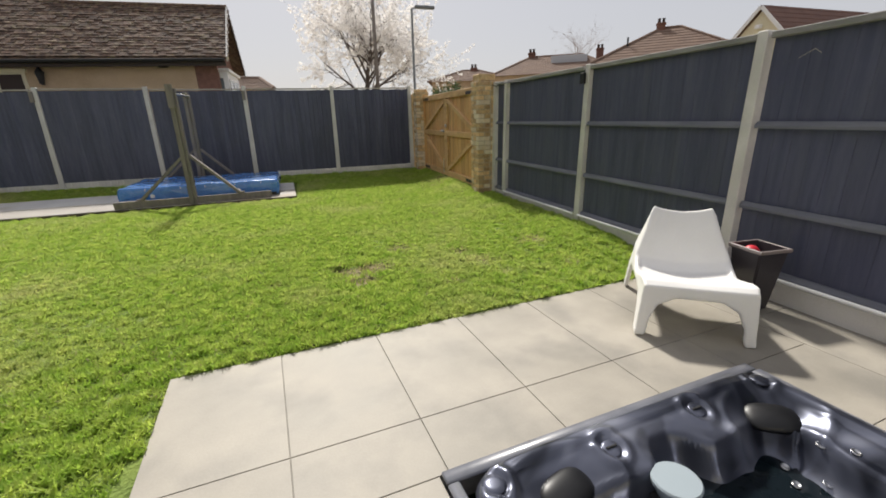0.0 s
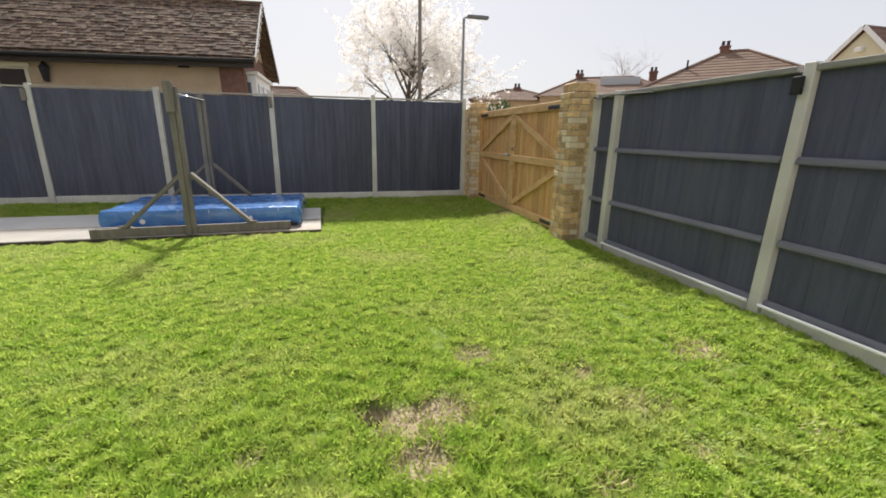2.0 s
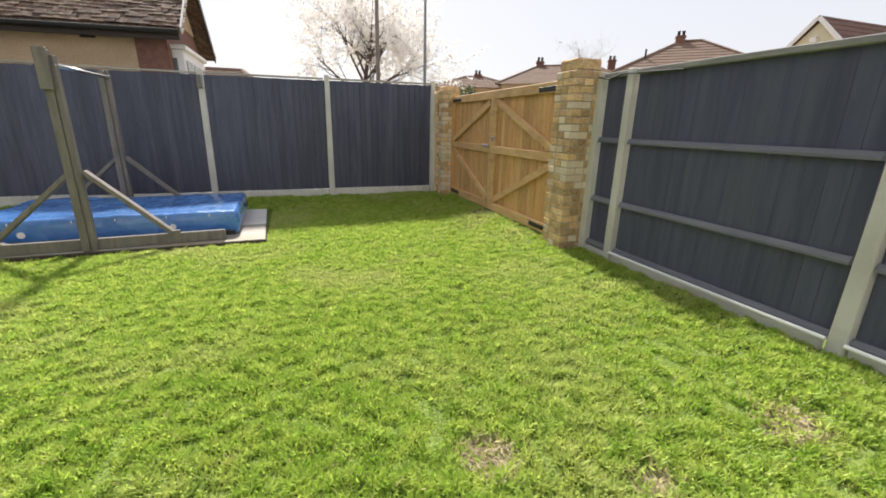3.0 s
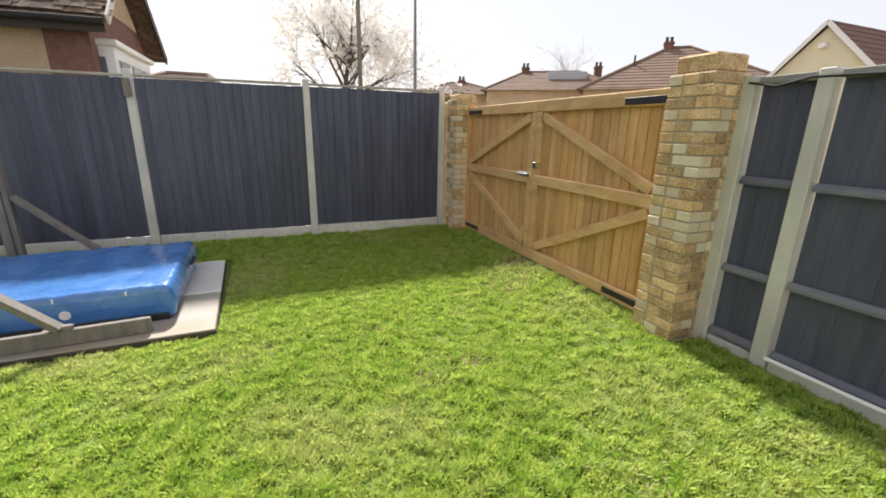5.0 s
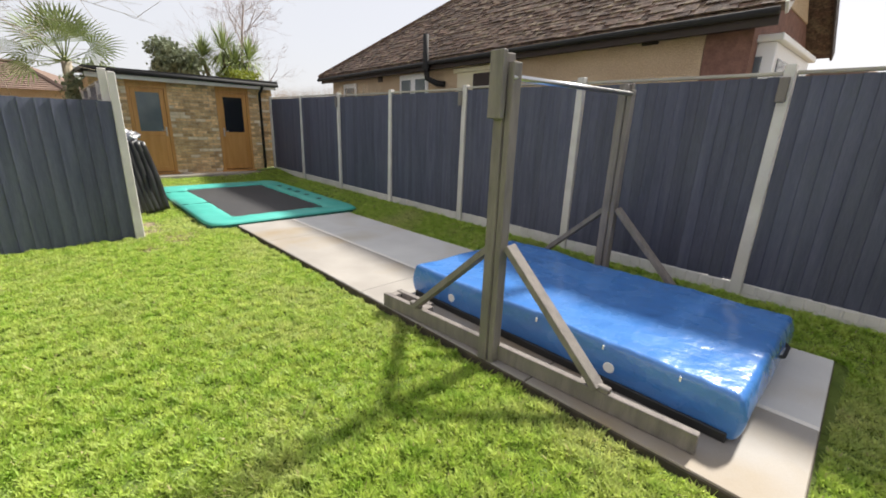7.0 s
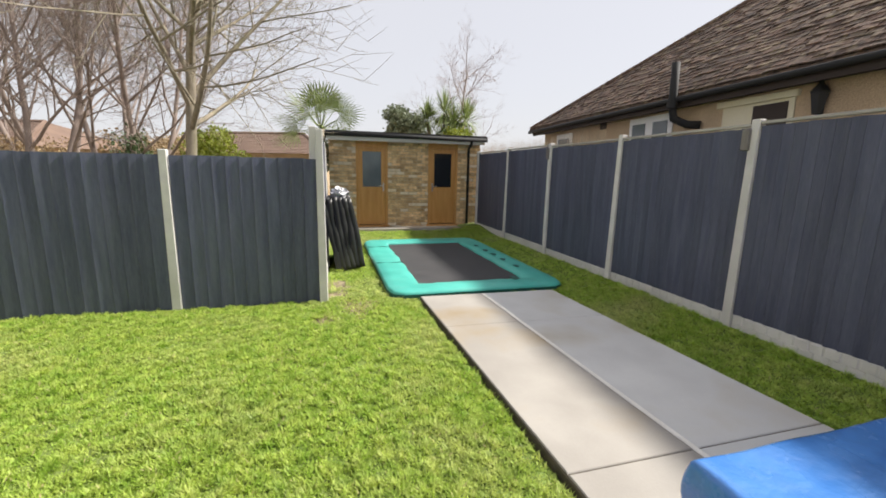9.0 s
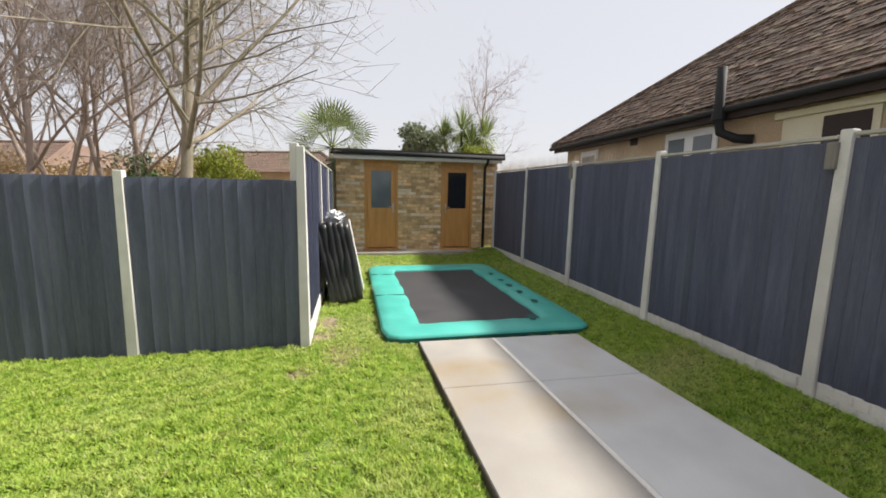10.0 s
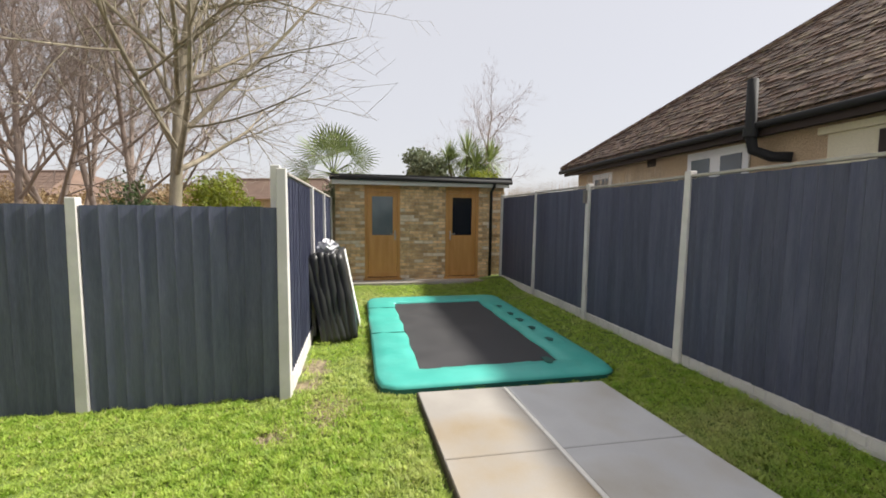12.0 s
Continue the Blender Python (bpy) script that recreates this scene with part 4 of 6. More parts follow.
part("soffit", box(SHED_X - 0.1, SHED_X + 0.22, S_Y0, S_Y1, 2.365, 2.38), M_FASCIA, shed)
g = bmesh.new()
add_tube(g, [(SHED_X + 0.31, S_Y0 - 0.1, 2.49), (SHED_X + 0.31, S_Y1 + 0.08, 2.465)], 0.05, 10)
part("gutter", g, M_BLACKPLASTIC, shed, "black plastic gutter", True)
part("downpipe", tube([(SHED_X + 0.31, 10.93, 2.45), (SHED_X + 0.28, 10.93, 2.36), (SHED_X + 0.06, 10.93, 2.24), (SHED_X + 0.05, 10.93, 0.14)], 0.036, 10), M_BLACKPLASTIC, shed, "black plastic downpipe", True)


def shed_door(y0, y1, handle_low, glass, label):
    ob = part("door", box(SHED_X - 0.055, SHED_X - 0.022, y0 + 0.075, y1 - 0.075, 0.22, 1.16, 0.003), M_OAK, shed, label)
    z0, z1 = 0.20, 2.27
    for a, b in ((y0, y0 + 0.07), (y1 - 0.07, y1)):
        part("door_frame", box(SHED_X - 0.07, SHED_X + 0.004, a, b, z0, z1, 0.004), M_OAK, ob)
    part("door_frame", box(SHED_X - 0.07, SHED_X + 0.003, y0 + 0.07, y1 - 0.07, z1 - 0.07, z1, 0.004), M_OAK, ob)
    for a, b in ((y0 + 0.075, y0 + 0.17), (y1 - 0.17, y1 - 0.075)):
        part("stile", box(SHED_X - 0.05, SHED_X - 0.012, a, b, 0.22, z1 - 0.075, 0.004), M_OAK, ob)
    for a, b in ((0.22, 0.34), (1.10, 1.20), (z1 - 0.17, z1 - 0.075)):
        part("cross_rail", box(SHED_X - 0.05, SHED_X - 0.013, y0 + 0.17, y1 - 0.17, a, b, 0.004), M_OAK, ob)
    part("pane", box(SHED_X - 0.04, SHED_X - 0.03, y0 + 0.165, y1 - 0.165, 1.195, z1 - 0.165), glass, ob, "glazed upper panel")
    hy = y0 + 0.12 if handle_low else y1 - 0.12
    s = 1 if handle_low else -1
    part("handle_plate", box(SHED_X - 0.012, SHED_X - 0.004, hy - 0.016, hy + 0.016, 1.09, 1.31, 0.003), M_STEEL, ob)
    part("handle", tube([(SHED_X - 0.006, hy, 1.23), (SHED_X + 0.04, hy, 1.23), (SHED_X + 0.045, hy + s * 0.11, 1.23)], 0.009, 8), M_STEEL, ob, "chrome lever handle")
    part("door_sill", box(SHED_X - 0.09, SHED_X + 0.05, y0 - 0.03, y1 + 0.03, 0.14, 0.20, 0.004), M_OAK, ob)


shed_door(*D1, False, M_GLASS_PALE, "oak-coloured door with a grey obscured pane, closed")
shed_door(*D2, True, M_GLASS_DARK, "oak-coloured door with a dark clear pane, closed")
apron = tagged(mesh_ob("shed_apron", box(SHED_X - 0.1, SHED_X + 0.42, 7.3, 11.13, -0.1, 0.15, 0.012), M_SLAB), "narrow concrete apron in front of the shed", "slab", kind="structure")


# ---- neighbour's bungalow ----
EZ, EY, PITCH = 2.90, 12.40, math.tan(radians(40.5))
RIDGE_Y, RIDGE_Z = 14.10, 2.90 + 1.70 * math.tan(radians(40.5))
APEX = (-6.45, 15.40, 2.90 + 3.0 * math.tan(radians(40.5)))
house = thing("bungalow", label="pebbledashed bungalow with a mossy brown tiled roof behind the fence", category="house")
house.matrix_basis = pose(0.05, 0, 0.055, 0, -0.93, 0)


def poly(points, thickness=0.06):
    bm = bmesh.new()
    top = [bm.verts.new(p) for p in points]
    low = [bm.verts.new((p[0], p[1], p[2] - thickness)) for p in points]
    bm.faces.new(top)
    bm.faces.new(low[::-1])
    for k in range(len(top)):
        j = (k + 1) % len(top)
        bm.faces.new((top[k], low[k], low[j], top[j]))
    return bm


HW = (-11.75, EY, EZ)
front = [HW, (-1.06, EY, EZ), (-1.06, RIDGE_Y, RIDGE_Z), (-4.75, RIDGE_Y, RIDGE_Z), APEX]
part("roof", poly(front), M_TILE, house, "front roof slope")
part("roof", poly([(-11.6, 18.4, EZ), HW, APEX]), M_TILE, house, "hipped roof end")
part("roof", poly([(-1.06, RIDGE_Y, RIDGE_Z), (-1.06, 15.9, 2.85), (-4.75, 15.9, 2.85), (-4.75, RIDGE_Y, RIDGE_Z)]), M_TILE, house, "rear roof slope")
part("roof", poly([(-4.75, RIDGE_Y, RIDGE_Z - 0.02), (-2.5, 18.4, EZ), APEX]), M_TILE, house, "side roof slope")
part("wall", box(-11.3, -1.85, 12.62, 18.0, 0, 2.86), M_RENDER, house, "beige pebbledash wall")
part("gable_wall", prism([(12.62, 0), (15.7, 0), (15.7, 2.8), (RIDGE_Y, RIDGE_Z - 0.16), (12.62, 2.86)], -1.845, -1.35), M_TILE_RED, house, "hung red tile gable wall")
part("gable_render", prism([(13.2, 3.2), (15.2, 3.2), (RIDGE_Y, RIDGE_Z - 0.2)], -1.35, -1.33), M_RENDER, house, "beige render in the gable")
part("barge_board", beam((-1.05, EY - 0.02, EZ - 0.04), (-1.05, RIDGE_Y, RIDGE_Z - 0.02), 0.03, 0.13), M_FASCIA, house, "pale weathered barge board")
part("barge_board", beam((-1.05, RIDGE_Y, RIDGE_Z - 0.02), (-1.05, 15.95, 2.81), 0.03, 0.17), M_DARKWOOD, house, "dark barge board")
part("ridge_tiles", tube([(-4.8, RIDGE_Y, RIDGE_Z), (-1.04, RIDGE_Y, RIDGE_Z)], 0.07, 8), M_TILE, house)
part("hip_tiles", tube([(-11.62, EY, EZ), APEX], 0.07, 8), M_TILE, house)
part("hip_tiles", tube([(-4.75, RIDGE_Y, RIDGE_Z), APEX], 0.07, 8), M_TILE, house)
part("gutter", tube([(-11.65, EY - 0.05, EZ - 0.09), (-1.1, EY - 0.05, EZ - 0.06)], 0.042, 10), M_BLACKPLASTIC, house, "black plastic gutter", True)
part("fascia", box(-11.55, -1.1, EY + 0.0, EY + 0.025, EZ - 0.19, EZ - 0.06), M_DARKWOOD, house, "dark fascia board")
part("soffit", box(-11.5, -1.4, EY + 0.025, 12.62, EZ - 0.16, EZ - 0.145), M_DARKWOOD, house)


def house_window(x0, x1, z0, z1, lights):
    ob = part("window", box(x0, x1, 12.585, 12.612, z0, z1, 0.004), M_UPVC, house, "white plastic casement window")
    w = (x1 - x0) / lights
    for k in range(lights):
        part("pane", box(x0 + k * w + 0.09, x0 + (k + 1) * w - 0.09, 12.574, 12.583, z0 + 0.1, z1 - 0.11), M_PANE, ob)
        part("sash", box(x0 + k * w + 0.03, x0 + (k + 1) * w - 0.03, 12.565, 12.573, z1 - 0.07, z1 - 0.03), M_UPVC, ob)


house_window(-8.09, -7.09, 1.75, 2.70, 2)
house_window(-10.65, -10.0, 1.75, 2.66, 1)
part("porch_recess", box(-6.2, -5.25, 12.60, 12.617, 0.3, 2.62), M_CREAM, house, "cream porch recess")
part("porch_door", box(-5.75, -5.32, 12.585, 12.60, 0.3, 2.58), M_DARKWOOD, house, "dark brown door in the porch")
part("porch_lintel", box(-6.28, -5.2, 12.56, 12.615, 2.62, 2.70, 0.006), M_CREAM, house)
part("vent_brick", box(-2.62, -2.40, 12.60, 12.617, 2.70, 2.82, 0.004), M_DARKWOOD, house, "dark air vent")
part("vent_brick", box(-9.0, -8.8, 12.60, 12.617, 2.62, 2.74, 0.004), M_DARKWOOD, house, "dark air vent")
fl = part("flue_pipe", tube([(-6.56, 12.60, 2.44), (-6.71, 12.5, 2.46), (-6.83, 12.36, 2.55), (-6.83, 12.31, 2.75), (-6.83, 12.31, 3.36)], 0.058, 12), M_BLACKPLASTIC, house, "black flue pipe", True)
part("flue_collar", tube([(-6.83, 12.31, 2.70), (-6.83, 12.31, 2.80)], 0.076, 12), M_BLACKPLASTIC, fl)
bay = part("bay_window", box(-1.84, -1.16, 12.86, 14.9, 0.5, 2.62, 0.01), M_UPVC, house, "white bay window")
part("pane", box(-1.68, -1.28, 12.845, 12.858, 1.9, 2.47), M_PANE, bay)
part("bay_roof", box(-1.84, -1.10, 12.80, 15.0, 2.622, 2.70, 0.01), M_UPVC, bay)
for y in (13.0, 13.65, 14.3):
    part("pane", box(-1.158, -1.145, y, y + 0.5, 1.9, 2.45), M_PANE, bay)
lan = thing("wall_lantern", (-4.95, 12.55, 2.35), label="black metal wall lantern on the bungalow", category="wall lamp")
part("lantern_cage", lathe([(0.05, 0), (0.09, 0.22), (0.1, 0.24), (0.03, 0.33), (0.015, 0.38)], 6), M_IRON, lan)
part("bracket", box(-0.02, 0.02, 0.0, 0.07, -0.02, 0.12), M_IRON, lan)


def house_tiles():
    """Plain tiles laid in lapped courses, each a little out of line."""
    rng = random.Random(8)
    near, rest_v, rest_f = [], [], []
    gauge, width = 0.105, 0.168
    ct, st = math.cos(radians(40.5)), math.sin(radians(40.5))
    me = bpy.data.meshes.new("roof_tile")
    bm = box(-0.082, 0.082, 0, 0.15, 0.0, 0.016)
    bm.to_mesh(me)
    bm.free()
    me.materials.append(M_TILE_LOOSE)
    corners = [(x, y, z) for z in (0.0, 0.016) for x, y in ((-0.082, 0), (0.082, 0), (0.082, 0.15), (-0.082, 0.15))]
    quads = ((4, 5, 6, 7), (0, 1, 5, 4), (1, 2, 6, 5), (3, 0, 4, 7))
    for c in range(38):
        s = c * gauge
        y, z = EY + s * ct, EZ + s * st
        x0 = HW[0] + (y - EY) * (APEX[0] - HW[0]) / (APEX[1] - EY)
        x1 = -1.07 if y < RIDGE_Y - 0.03 else -4.75 + (y - RIDGE_Y) * (APEX[0] + 4.75) / (APEX[1] - RIDGE_Y)
        if x1 - x0 < 0.2 or y > APEX[1] - 0.1:
            continue
        x = x0 + (0.084 if c % 2 else 0.0)
        while x < x1 - 0.05:
            m = pose(x + 0.08, y, z + 0.012 + rng.uniform(0, 0.018), 40.5 - 5.0 + rng.uniform(-3.5, 3.0), rng.uniform(-2.6, 2.6), rng.uniform(-3, 3))
            if c < 9 and -8.4 < x < -2.9 and len(near) < 300:
                near.append(m)
            else:
                k = len(rest_v)
                rest_v += [tuple(m @ Vector(p)) for p in corners]
                rest_f += [tuple(k + i for i in q) for q in quads]
            x += width
    for m in near:
        link("roof_tile", me, None, house).matrix_basis = m
    me2 = bpy.data.meshes.new("tile_course")
    me2.from_pydata(rest_v, [], rest_f)
    tagged(link("tile_course", me2, M_TILE, house), "lapped courses of mossy clay tiles", kind="stuff")


house_tiles()


# ---- hot tub sunk in the patio ----
def acrylic():
    m = bpy.data.materials.new("marbled_acrylic")
    m.use_nodes = True
    n, l = m.node_tree.nodes, m.node_tree.links
    p = n["Principled BSDF"]
    geo, tex, rmp = n.new("ShaderNodeNewGeometry"), n.new("ShaderNodeTexNoise"), n.new("ShaderNodeValToRGB")
    tex.inputs["Scale"].default_value, tex.inputs["Detail"].default_value, tex.inputs["Distortion"].default_value = 1.7, 2, 1.2
    l.new(geo.outputs["Position"], tex.inputs["Vector"])
    e = rmp.color_ramp.elements
    e[0].position, e[0].color = 0.36, (0.02, 0.023, 0.035, 1)
    e[1].position, e[1].color = 0.70, (0.36, 0.375, 0.44, 1)
    e.new(0.55).color = (0.13, 0.14, 0.185, 1)
    l.new(tex.outputs["Fac"], rmp.inputs["Fac"])
    l.new(rmp.outputs["Color"], p.inputs["Base Color"])
    p.inputs["Roughness"].default_value, p.inputs["Coat Weight"].default_value, p.inputs["Metallic"].default_value = 0.3, 0.4, 0.7
    return m


M_ACRYLIC = acrylic()
M_RIM = surface("grey_acrylic_rim", (0.10, 0.105, 0.125), (0.16, 0.165, 0.19), scale=7, rough=0.32, bump=0.05, coat=0.4, vary=0.05)
M_WATER = plain("tub_water", (0.006, 0.010, 0.013), 0.03)
wn2, wl2 = M_WATER.node_tree.nodes, M_WATER.node_tree.links
wt, wb = wn2.new("ShaderNodeTexNoise"), wn2.new("ShaderNodeBump")
wt.inputs["Scale"].default_value, wt.inputs["Detail"].default_value = 7.0, 3.0
wb.inputs["Strength"].default_value, wb.inputs["Distance"].default_value = 0.35, 0.03
wl2.new(wt.outputs["Fac"], wb.inputs["Height"])
wl2.new(wb.outputs[0], wn2["Principled BSDF"].inputs["Normal"])
M_HEADREST = plain("black_headrest_foam", (0.007, 0.007, 0.008), 0.42)
M_GREYLID = plain("grey_plastic_lid", (0.30, 0.35, 0.38), 0.35)


def hot_tub():
    cx, cy = patio_xy(2.12, 2.23)
    ob = thing("hot_tub", (cx, cy, 0.0), math.degrees(TWIST), "dark marbled acrylic hot tub full of water, sunk in the patio", "hot tub")
    H = 0.905

    def height(a, b):
        r = ((abs(a) / H) ** 9 + (abs(b) / H) ** 9) ** (1 / 9)
        e = H * (1 - r)
        along = a if abs(b) > abs(a) else b
        inner = 0.25 - 0.06 * math.exp(-((abs(along) - 0.58) / 0.2) ** 2)
        if b > abs(a) * 0.8:
            inner = 0.27 - 0.14 * math.exp(-((a - 0.05) / 0.13) ** 4) - 0.05 * math.exp(-((abs(a - 0.05) - 0.55) / 0.17) ** 2)
        z = 0.062 - 0.05 * soft((0.02 - e) / 0.02) - 0.022 * soft((e - 0.065) / 0.03)
        z -= 0.03 * soft((e - 0.09) / max(0.05, inner - 0.09))
        z -= 0.16 * soft((e - inner) / 0.09) + 0.45 * soft((e - inner - 0.07) / 0.25)
        for px, py in ((-0.51, 0.68), (0.64, 0.62), (0.62, -0.6), (-0.55, -0.6)):      # hollows for the headrests
            d = math.hypot((a - px) / 1.35, b - py)
            z -= 0.05 * soft(1.2 - d / 0.13)
            z += 0.014 * math.exp(-((d - 0.185) / 0.022) ** 2) * soft(e / 0.1)
        for px, py in ((-0.23, 0.765), (0.32, 0.785), (-0.79, 0.79), (0.79, 0.79)):      # raised rings round the controls
            d = math.hypot((a - px) / 0.9, b - py)
            z += 0.013 * math.exp(-((d - 0.078) / 0.02) ** 2) - 0.008 * soft(1.3 - d / 0.055)
        return max(z, -0.75)

    n = 150
    bm = bmesh.new()
    g = [[bm.verts.new((-H + 2 * H * i / n, -H + 2 * H * j / n, 0)) for i in range(n + 1)] for j in range(n + 1)]
    for row in g:
        for v in row:
            a, b = v.co.x, v.co.y
            m = max(abs(a), abs(b)) or 1
            q = max(1e-6, ((abs(a) / m) ** 9 + (abs(b) / m) ** 9) ** (1 / 9))
            v.co.x, v.co.y = a / q, b / q
            v.co.z = height(v.co.x, v.co.y)
    for j in range(n):
        for i in range(n):
            bm.faces.new((g[j][i], g[j][i + 1], g[j + 1][i + 1], g[j + 1][i]))
    edge = [e for e in bm.edges if e.is_boundary]
    r = bmesh.ops.extrude_edge_only(bm, edges=edge)
    for v in r["geom"]:
        if isinstance(v, bmesh.types.BMVert):
            v.co.z = -0.8
    part("shell", bm, M_ACRYLIC, ob, "moulded dark marbled acrylic shell", True)
    rim = bmesh.new()
    for x0, x1, y0, y1 in ((-0.945, 0.945, 0.893, 0.962), (-0.945, 0.945, -0.962, -0.893), (-0.945, -0.893, -0.892, 0.892), (0.893, 0.962, -0.892, 0.892)):
        add_box(rim, x0, x1, y0, y1, 0.005, 0.026, 0.008)
    part("rim", rim, M_RIM, ob, "grey moulded acrylic rim", True)
    part("water", box(-0.78, 0.78, -0.78, 0.72, -0.40, -0.155), M_WATER, ob, "dark rippled water")
    for px, py, turn in ((-0.51, 0.70, 14), (0.655, 0.635, -32), (0.6, -0.63, 200), (-0.55, -0.63, 150)):
        b = bmesh.new()
        bmesh.ops.create_uvsphere(b, u_segments=20, v_segments=12, radius=1.0)
        for v in b.verts:
            k = (abs(v.co.x) ** 3 + abs(v.co.y) ** 3) ** (1 / 3) or 1
            f = math.hypot(v.co.x, v.co.y) / k
            v.co = Vector((v.co.x * f * 0.125, v.co.y * f * 0.08, v.co.z * 0.038))
        bmesh.ops.transform(b, matrix=pose(px, py, height(px, py) + 0.022, 0, 0, turn) @ pose(0, 0, 0, 16), verts=b.verts)
        part("headrest", b, M_HEADREST, ob, "black padded headrest", True)
    for px, py in ((-0.23, 0.765), (0.32, 0.785)):
        b = lathe([(0.045, 0), (0.043, 0.008), (0.036, 0.012), (0.012, 0.013)], 20)
        bmesh.ops.transform(b, matrix=pose(px, py, height(px, py), 12, 0, 0), verts=b.verts)
        dial = part("control_dial", b, M_ACRYLIC, ob, "dark control dial", True)
        part("dial_grip", box(px - 0.028, px + 0.028, py - 0.006, py + 0.006, height(px, py) + 0.012, height(px, py) + 0.02, 0.003), M_BLACKPLASTIC, dial)
    for px, py in ((-0.79, 0.79), (0.79, 0.79)):
        b = lathe([(0.05, 0), (0.047, 0.006), (0.02, 0.009)], 20)
        bmesh.ops.transform(b, matrix=pose(px, py, height(px, py)), verts=b.verts)
        part("corner_cap", b, M_ACRYLIC, ob, "round marbled corner cap", True)
    b = lathe([(0.07, -0.3), (0.07, 0.0), (0.075, 0.005), (0.094, 0.012), (0.096, 0.03), (0.09, 0.037), (0.03, 0.038)], 40)
    bmesh.ops.transform(b, matrix=pose(-0.09, 0.555, -0.03), verts=b.verts)
    part("filter_lid", b, M_GREYLID, ob, "round grey filter lid")
    b = lathe([(0.085, -0.3), (0.085, 0.0), (0.10, 0.0), (0.102, 0.004), (0.102, 0.012), (0.08, 0.012)], 32)
    bmesh.ops.transform(b, matrix=pose(-0.09, 0.555, -0.075), verts=b.verts)
    part("filter_collar", b, M_BLACKPLASTIC, ob, "black filter collar", True)
    for px, py in ((0.56, 0.50), (0.66, 0.44), (0.50, 0.42), (0.60, 0.36), (0.44, 0.34), (0.70, 0.34), (-0.42, 0.52), (-0.5, 0.44), (-0.35, 0.44)):
        ring = [(0.019, 0), (0.019, 0.004), (0.014, 0.007), (0.012, 0.001)]
        b = lathe(ring, 16)
        bmesh.ops.transform(b, matrix=pose(px, py, max(height(px, py), -0.152) + 0.002, 10, 0, 0), verts=b.verts)
        part("jet", b, M_STEEL, ob, "chrome water jet", True)
    return ob


hot_tub()


# ---- white lounge chair ----
def lounge_chair():
    prof = [(-0.005, 0.345), (0.05, 0.375), (0.16, 0.365), (0.30, 0.325), (0.43, 0.295), (0.52, 0.30), (0.585, 0.36), (0.64, 0.46), (0.70, 0.57), (0.755, 0.66), (0.785, 0.705), (0.805, 0.71)]
    half = [0.315, 0.325, 0.325, 0.315, 0.305, 0.30, 0.295, 0.275, 0.25, 0.225, 0.205, 0.195]
    bm = bmesh.new()

    def slab_of(points_top, thick):
        """A closed shell: rows of points and the same rows pushed down."""
        up = [[bm.verts.new(p) for p in row] for row in points_top]
        dn = [[bm.verts.new(p + thick(i, j)) for j, p in enumerate(row)] for i, row in enumerate(points_top)]
        a, b = len(up), len(up[0])
        for i in range(a - 1):
            for j in range(b - 1):
                bm.faces.new((up[i][j], up[i][j + 1], up[i + 1][j + 1], up[i + 1][j]))
                bm.faces.new((dn[i][j], dn[i + 1][j], dn[i + 1][j + 1], dn[i][j + 1]))
        for i in range(a - 1):
            for j, s in ((0, 0), (b - 1, 1)):
                q = (up[i][j], up[i + 1][j], dn[i + 1][j], dn[i][j])
                bm.faces.new(q if s else q[::-1])
        for j in range(b - 1):
            for i, s in ((0, 1), (a - 1, 0)):
                q = (up[i][j], up[i][j + 1], dn[i][j + 1], dn[i][j])
                bm.faces.new(q if s else q[::-1])

    rows = []
    for (y, z), h in zip(prof, half):
        rows.append([Vector((h * s, y - 0.0, z - 0.035 * (1 - s * s) * soft(y / 0.2))) for s in [k / 6 - 1 for k in range(13)]])

    def push(i, j):
        (y0, z0), (y1, z1) = prof[max(i - 1, 0)], prof[min(i + 1, len(prof) - 1)]
        d = Vector((0, -(z1 - z0), (y1 - y0))).normalized()
        return d * -0.026

    slab_of(rows, push)
    chain = [((-0.02, 0.0), (0.09, 0.0)), ((-0.012, 0.2), (0.13, 0.16)), ((0.0, 0.345), (0.20, 0.232)), ((0.16, 0.362), (0.25, 0.24)), ((0.30, 0.322), (0.36, 0.25)), ((0.43, 0.292), (0.52, 0.25)),
             ((0.585, 0.36), (0.66, 0.245)), ((0.64, 0.46), (0.80, 0.40)), ((0.70, 0.57), (0.81, 0.58)), ((0.76, 0.665), (0.812, 0.695))]
    leg = [((0.64, 0.30), (0.80, 0.42)), ((0.755, 0.17), (0.845, 0.2)), ((0.83, 0.0), (0.90, 0.0))]
    for s in (-1, 1):
        def edge(p, inner):
            y, z = p
            w = 0.345 - 0.025 * min(max(z / 0.36, 0), 1)
            if z > 0.36:
                w = 0.318 - 0.118 * (z - 0.36) / 0.34
            return bm.verts.new((s * (w - (0.032 if inner else 0)), y, z))
        for run in (chain, leg):
            for (p, q), (p2, q2) in zip(run, run[1:]):
                o = [edge(c, False) for c in (p, q, q2, p2)]
                i = [edge(c, True) for c in (p, q, q2, p2)]
                bm.faces.new(o)
                bm.faces.new(i[::-1])
                for k in range(4):
                    j = (k + 1) % 4
                    bm.faces.new((o[k], i[k], i[j], o[j]))
    frontal = [(-0.345, 0.0), (-0.325, 0.2), (-0.315, 0.35), (0.315, 0.35), (0.325, 0.2), (0.345, 0.0), (0.282, 0.0), (0.262, 0.13), (0.228, 0.215), (0.13, 0.272), (-0.13, 0.272), (-0.228, 0.215), (-0.262, 0.13), (-0.282, 0.0)]
    o = [bm.verts.new((x, -0.02 + 0.05 * z, z)) for x, z in frontal]
